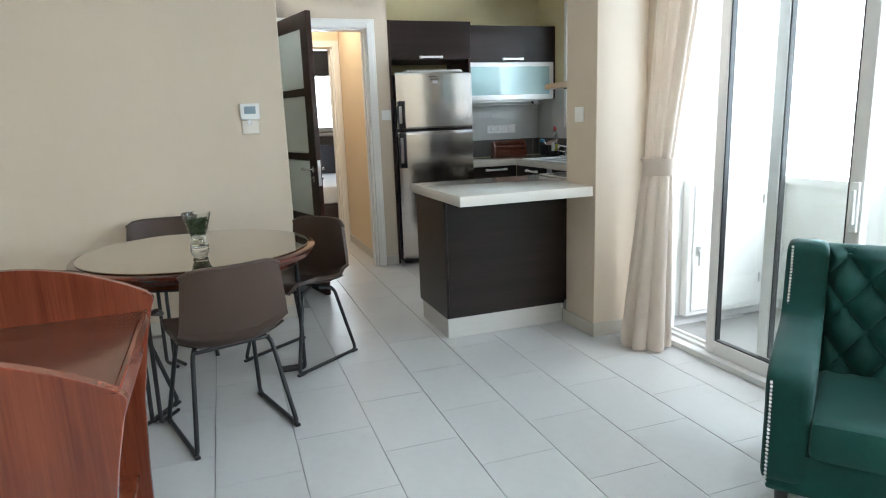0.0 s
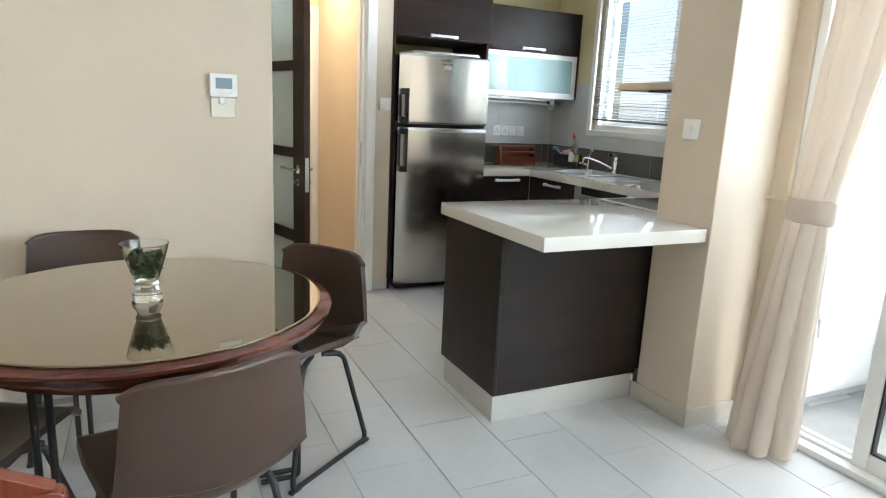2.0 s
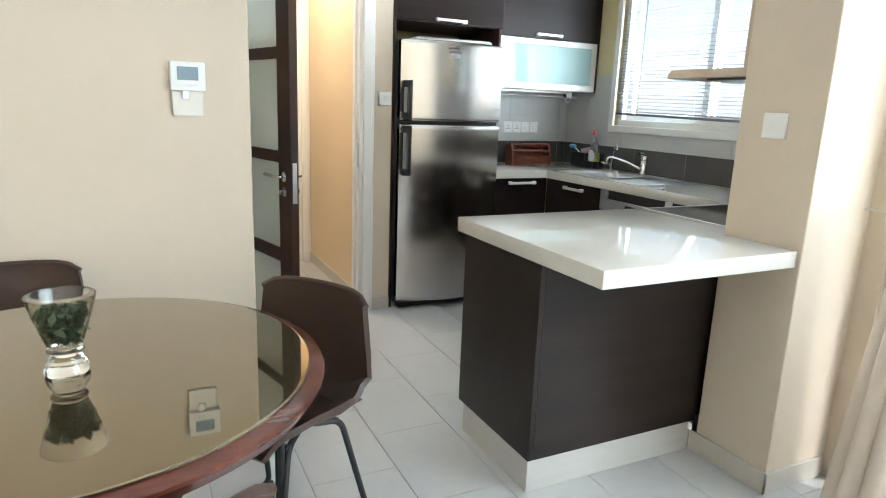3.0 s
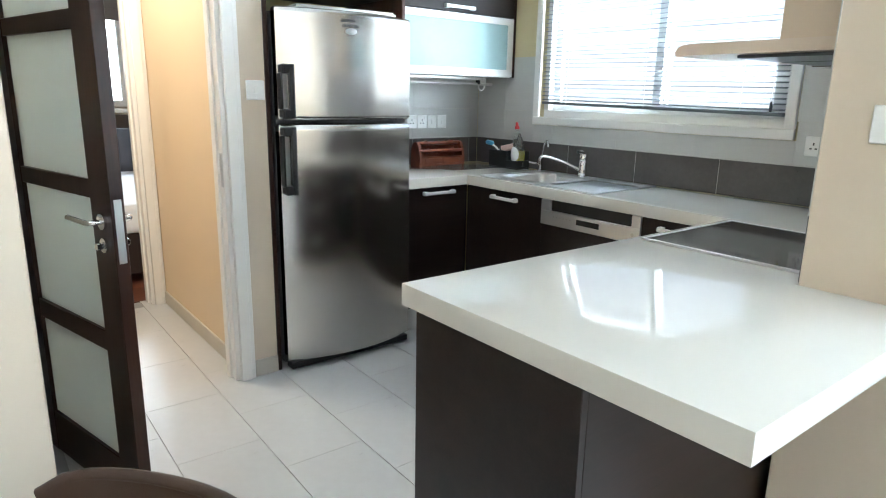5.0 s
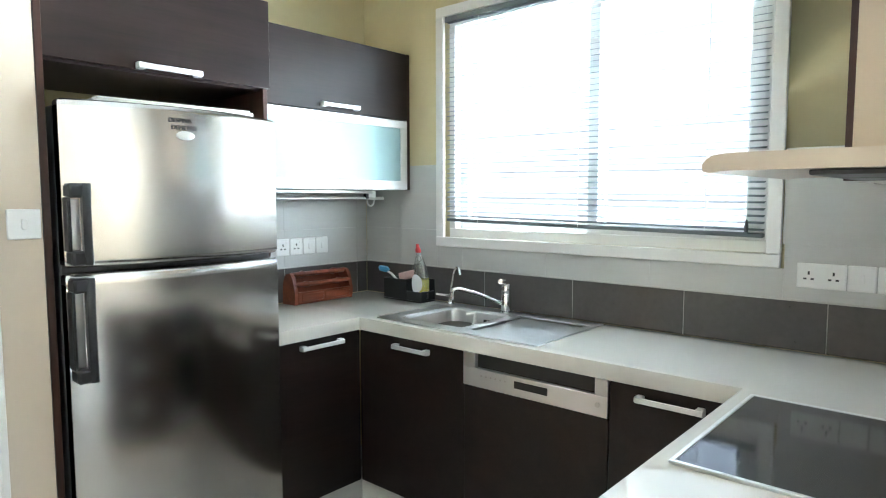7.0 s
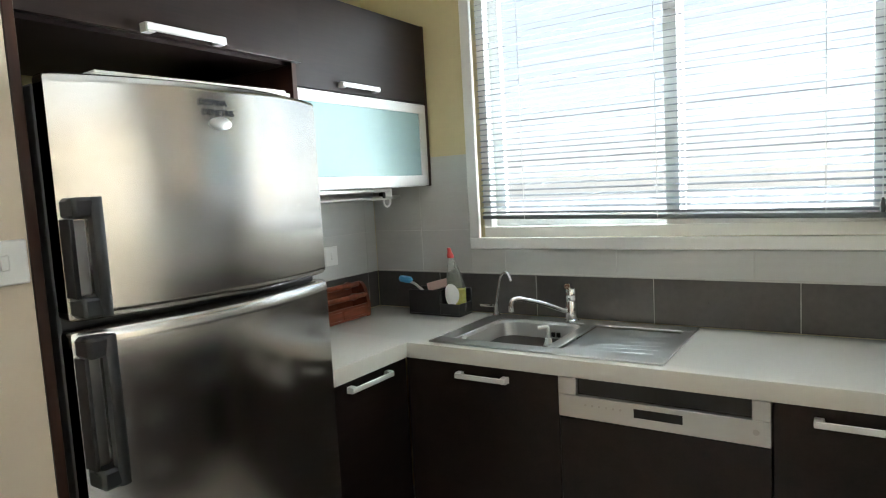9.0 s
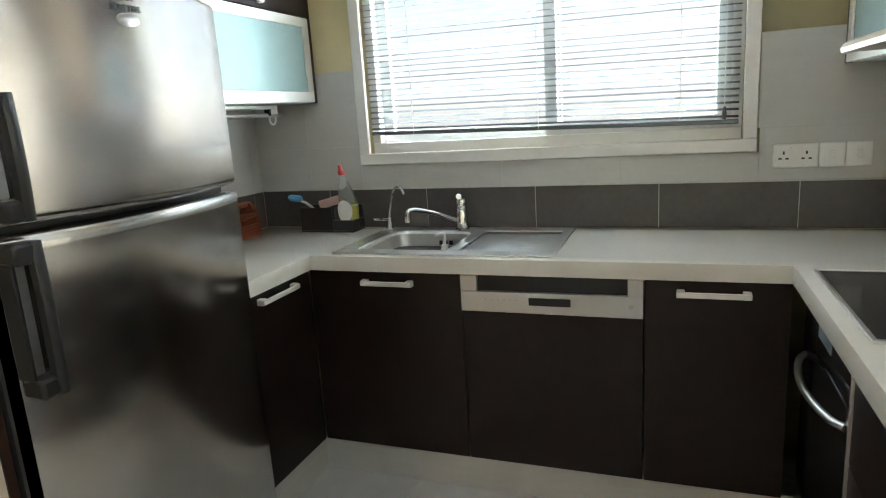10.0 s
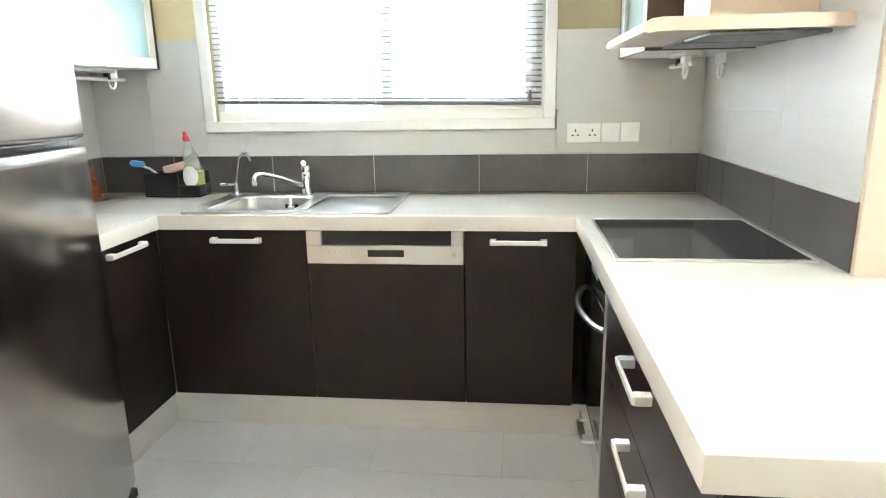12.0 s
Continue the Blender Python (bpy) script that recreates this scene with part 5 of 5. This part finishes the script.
# ---- bedroom ----
bd = thing("bed", (1.95, 8.8, 0), "double bed with white linen on a dark base", "bed")
part("base", box(1.02, 2.72, 7.78, 9.80, 0.06, 0.36, 0.01), mat("dark_brown_bed_cloth", (0.03, 0.018, 0.015), 0.7, vary=0.1, scale=9), bd)
part("mattress", box(1.0, 2.74, 7.76, 9.80, 0.36, 0.57, 0.05, seg=4), SHEET, bd)
part("headboard", box(0.95, 2.80, 9.82, 9.92, 0.0, 0.98, 0.02, seg=2), mat("grey_blue_upholstery", (0.12, 0.13, 0.16), 0.8, vary=0.1, scale=9), bd)
for x in (1.08, 2.66):
    part("leg", box(x - 0.03, x + 0.03, 7.82, 7.88, 0, 0.06), BLACK, bd)
w2 = thing("window_2", (1.8, 10.1, 1.18), "bedroom window with white frame", "window", kind="structure")
part("window_frame", boxes((1.1, 2.5, 10.06, 10.14, 1.18, 1.24), (1.1, 2.5, 10.06, 10.14, 2.10, 2.16), (1.1, 1.16, 10.06, 10.14, 1.24, 2.10), (2.44, 2.5, 10.06, 10.14, 1.24, 2.10), (1.98, 2.05, 10.06, 10.14, 1.24, 2.10), bevel=0.003), ALU, w2)
for a, b in ((1.16, 1.98), (2.05, 2.44)):
    p = part("pane", box(a, b, 10.10, 10.105, 1.24, 2.10), CLEAR, w2)
    p.visible_shadow = False
part("window_sill", box(1.0, 2.6, 9.98, 10.09, 1.12, 1.16, 0.005), TRIM, w2)
rb = thing("roman_blind", (1.8, 10.03, 2.0), "grey-brown roman blind folded above the bedroom window", "blind")
for i in range(4):
    part("fold", box(1.0, 2.6, 10.0 - 0.006 * i, 10.05, 1.99 + 0.105 * i, 2.10 + 0.105 * i, 0.012, seg=2), GREYCLOTH, rb)
single("wall_panel", box(0.6, 3.2, 10.06, 10.095, 0.0, 1.10, 0.004), GREYCLOTH, "grey-brown padded panel below the bedroom window", "wall panel")

# ---- floor and wall tiles ----
def tile_mesh(name, w, h, t, material, bev=0.0015):
    return mesh_of(name, box(-w / 2, w / 2, -h / 2, h / 2, -t, 0, 0), material, flat=True)


floor = bpy.data.objects["floor"]
TW, TL, X0 = 0.322, 0.488, 1.70
cuts, rest = [], bmesh.new()
LEAN = 0.012   # the joints run a little askew to the walls
whole = tile_mesh("tile", TW - 0.0038, TL - 0.0016, 0.006, TILE)
k0, k1 = math.floor((-2.2 - X0) / TW), math.ceil((3.5 - X0) / TW)
for k in range(k0, k1):
    xa, xb = X0 + k * TW, X0 + (k + 1) * TW
    base = 5.235 if k % 2 == 0 else 4.99
    for j in range(-18, 6):
        ya, yb = base + j * TL, base + (j + 1) * TL
        cx, cy = (xa + xb) / 2, (ya + yb) / 2
        if not (-3.0 < cy < 7.2):
            continue
        if cx > 2.55 and cy < 3.4 or cx < 0.6 and cy > 4.62 or cx > 1.56 and cy > 6.4:
            continue
        if 0.0 < cy and -0.5 < cx:
            t = new("tile", whole)
            t.parent = floor
            t.matrix_basis = pose(cx + LEAN * (cy - 5.0), cy, random.uniform(-0.0003, 0.0), 0, 0, -math.degrees(LEAN))
        else:
            merge(rest, box(-TW / 2 + 0.002, TW / 2 - 0.002, -TL / 2 + 0.0007, TL / 2 - 0.0007, -0.006, 0), pose(cx + LEAN * (cy - 5.0), cy, 0, 0, 0, -math.degrees(LEAN)))
r = new("tile_field", mesh_of("tile_field", rest, TILE, flat=True))
r.parent = floor
tagged(r, kind="stuff")

east = bpy.data.objects["wall_kitchen_east"]
north = bpy.data.objects["wall_kitchen_north"]
pillar = bpy.data.objects["wall_pillar"]


def wall_tiles(parent, axis, at, out, seams, z0, z1, material, name="tile", bump=0.006, gap=0.0016, bevel=0.0008):
    """Upright tiles between neighbouring seams; axis says which way the wall runs."""
    for a, b in zip(seams, seams[1:]):
        if axis == "y":
            bm = box(*sorted((at, at + out * bump)), a + gap, b - gap, z0 + gap / 2, z1 - gap / 2, bevel)
        else:
            bm = box(a + gap, b - gap, *sorted((at, at + out * bump)), z0 + gap / 2, z1 - gap / 2, bevel)
        part(name, bm, material, parent)


SP = 1.072
ys = [HY + 0.004, 4.142, 4.621, 5.102, 5.582, 6.062, KY - 0.004]
wall_tiles(east, "y", KX, -1, ys, TOP + 0.001, SP, DTILE)
wall_tiles(north, "x", KY, -1, [2.49, 2.95, 3.43, KX - 0.007], TOP + 0.001, SP, DTILE)
wall_tiles(pillar, "x", HY, 1, [2.21, 2.69, 3.17, 3.36, KX - 0.007], TOP + 0.001, SP, DTILE)
for parent, bm in ((east, box(KX - 0.0042, KX - 0.0005, HY + 0.008, KY - 0.008, TOP + 0.002, SP - 0.004)), (north, box(2.492, KX - 0.008, KY - 0.0042, KY - 0.0005, TOP + 0.002, SP - 0.004)),
                   (pillar, box(2.212, KX - 0.008, HY + 0.0005, HY + 0.0042, TOP + 0.002, SP - 0.004))):
    part("grout", bm, LGROUT, parent, "pale grout between dark tiles")
# pale tiles above
for z0, z1 in ((SP, 1.262), (1.262, 1.592)):
    wall_tiles(north, "x", KY, -1, [2.49, 2.95, 3.43, KX - 0.007], z0, z1, LTILE, gap=0.0004, bevel=0.0003)
    wall_tiles(pillar, "x", HY, 1, [2.21, 2.69, 3.17, KX - 0.007], z0, z1, LTILE, gap=0.0004, bevel=0.0003)
    wall_tiles(east, "y", KX, -1, [HY + 0.007, 3.80, 4.287] if z0 > 1.1 else [HY + 0.007, 3.80, 4.28], z0, z1, LTILE, gap=0.0004, bevel=0.0003)
    wall_tiles(east, "y", KX, -1, [5.884, 6.15, KY - 0.007], z0, z1, LTILE, gap=0.0004, bevel=0.0003)
wall_tiles(east, "y", KX, -1, [4.28, 4.76, 5.24, 5.72, 5.884], SP, 1.178, LTILE, gap=0.0004, bevel=0.0003)
wall_tiles(pillar, "x", HY, 1, [2.21, 2.69, 2.95], 1.592, 1.92, LTILE, gap=0.0004, bevel=0.0003)
for parent, bm in ((east, box(KX - 0.0085, KX - 0.001, HY + 0.009, KY - 0.009, SP - 0.0035, SP + 0.0035, 0.001)), (north, box(2.492, KX - 0.009, KY - 0.0085, KY - 0.001, SP - 0.0035, SP + 0.0035, 0.001)),
                   (pillar, box(2.212, KX - 0.009, HY + 0.001, HY + 0.0085, SP - 0.0035, SP + 0.0035, 0.001))):
    part("tile_trim", bm, LGROUT, parent, "pale trim along the dark tiles")
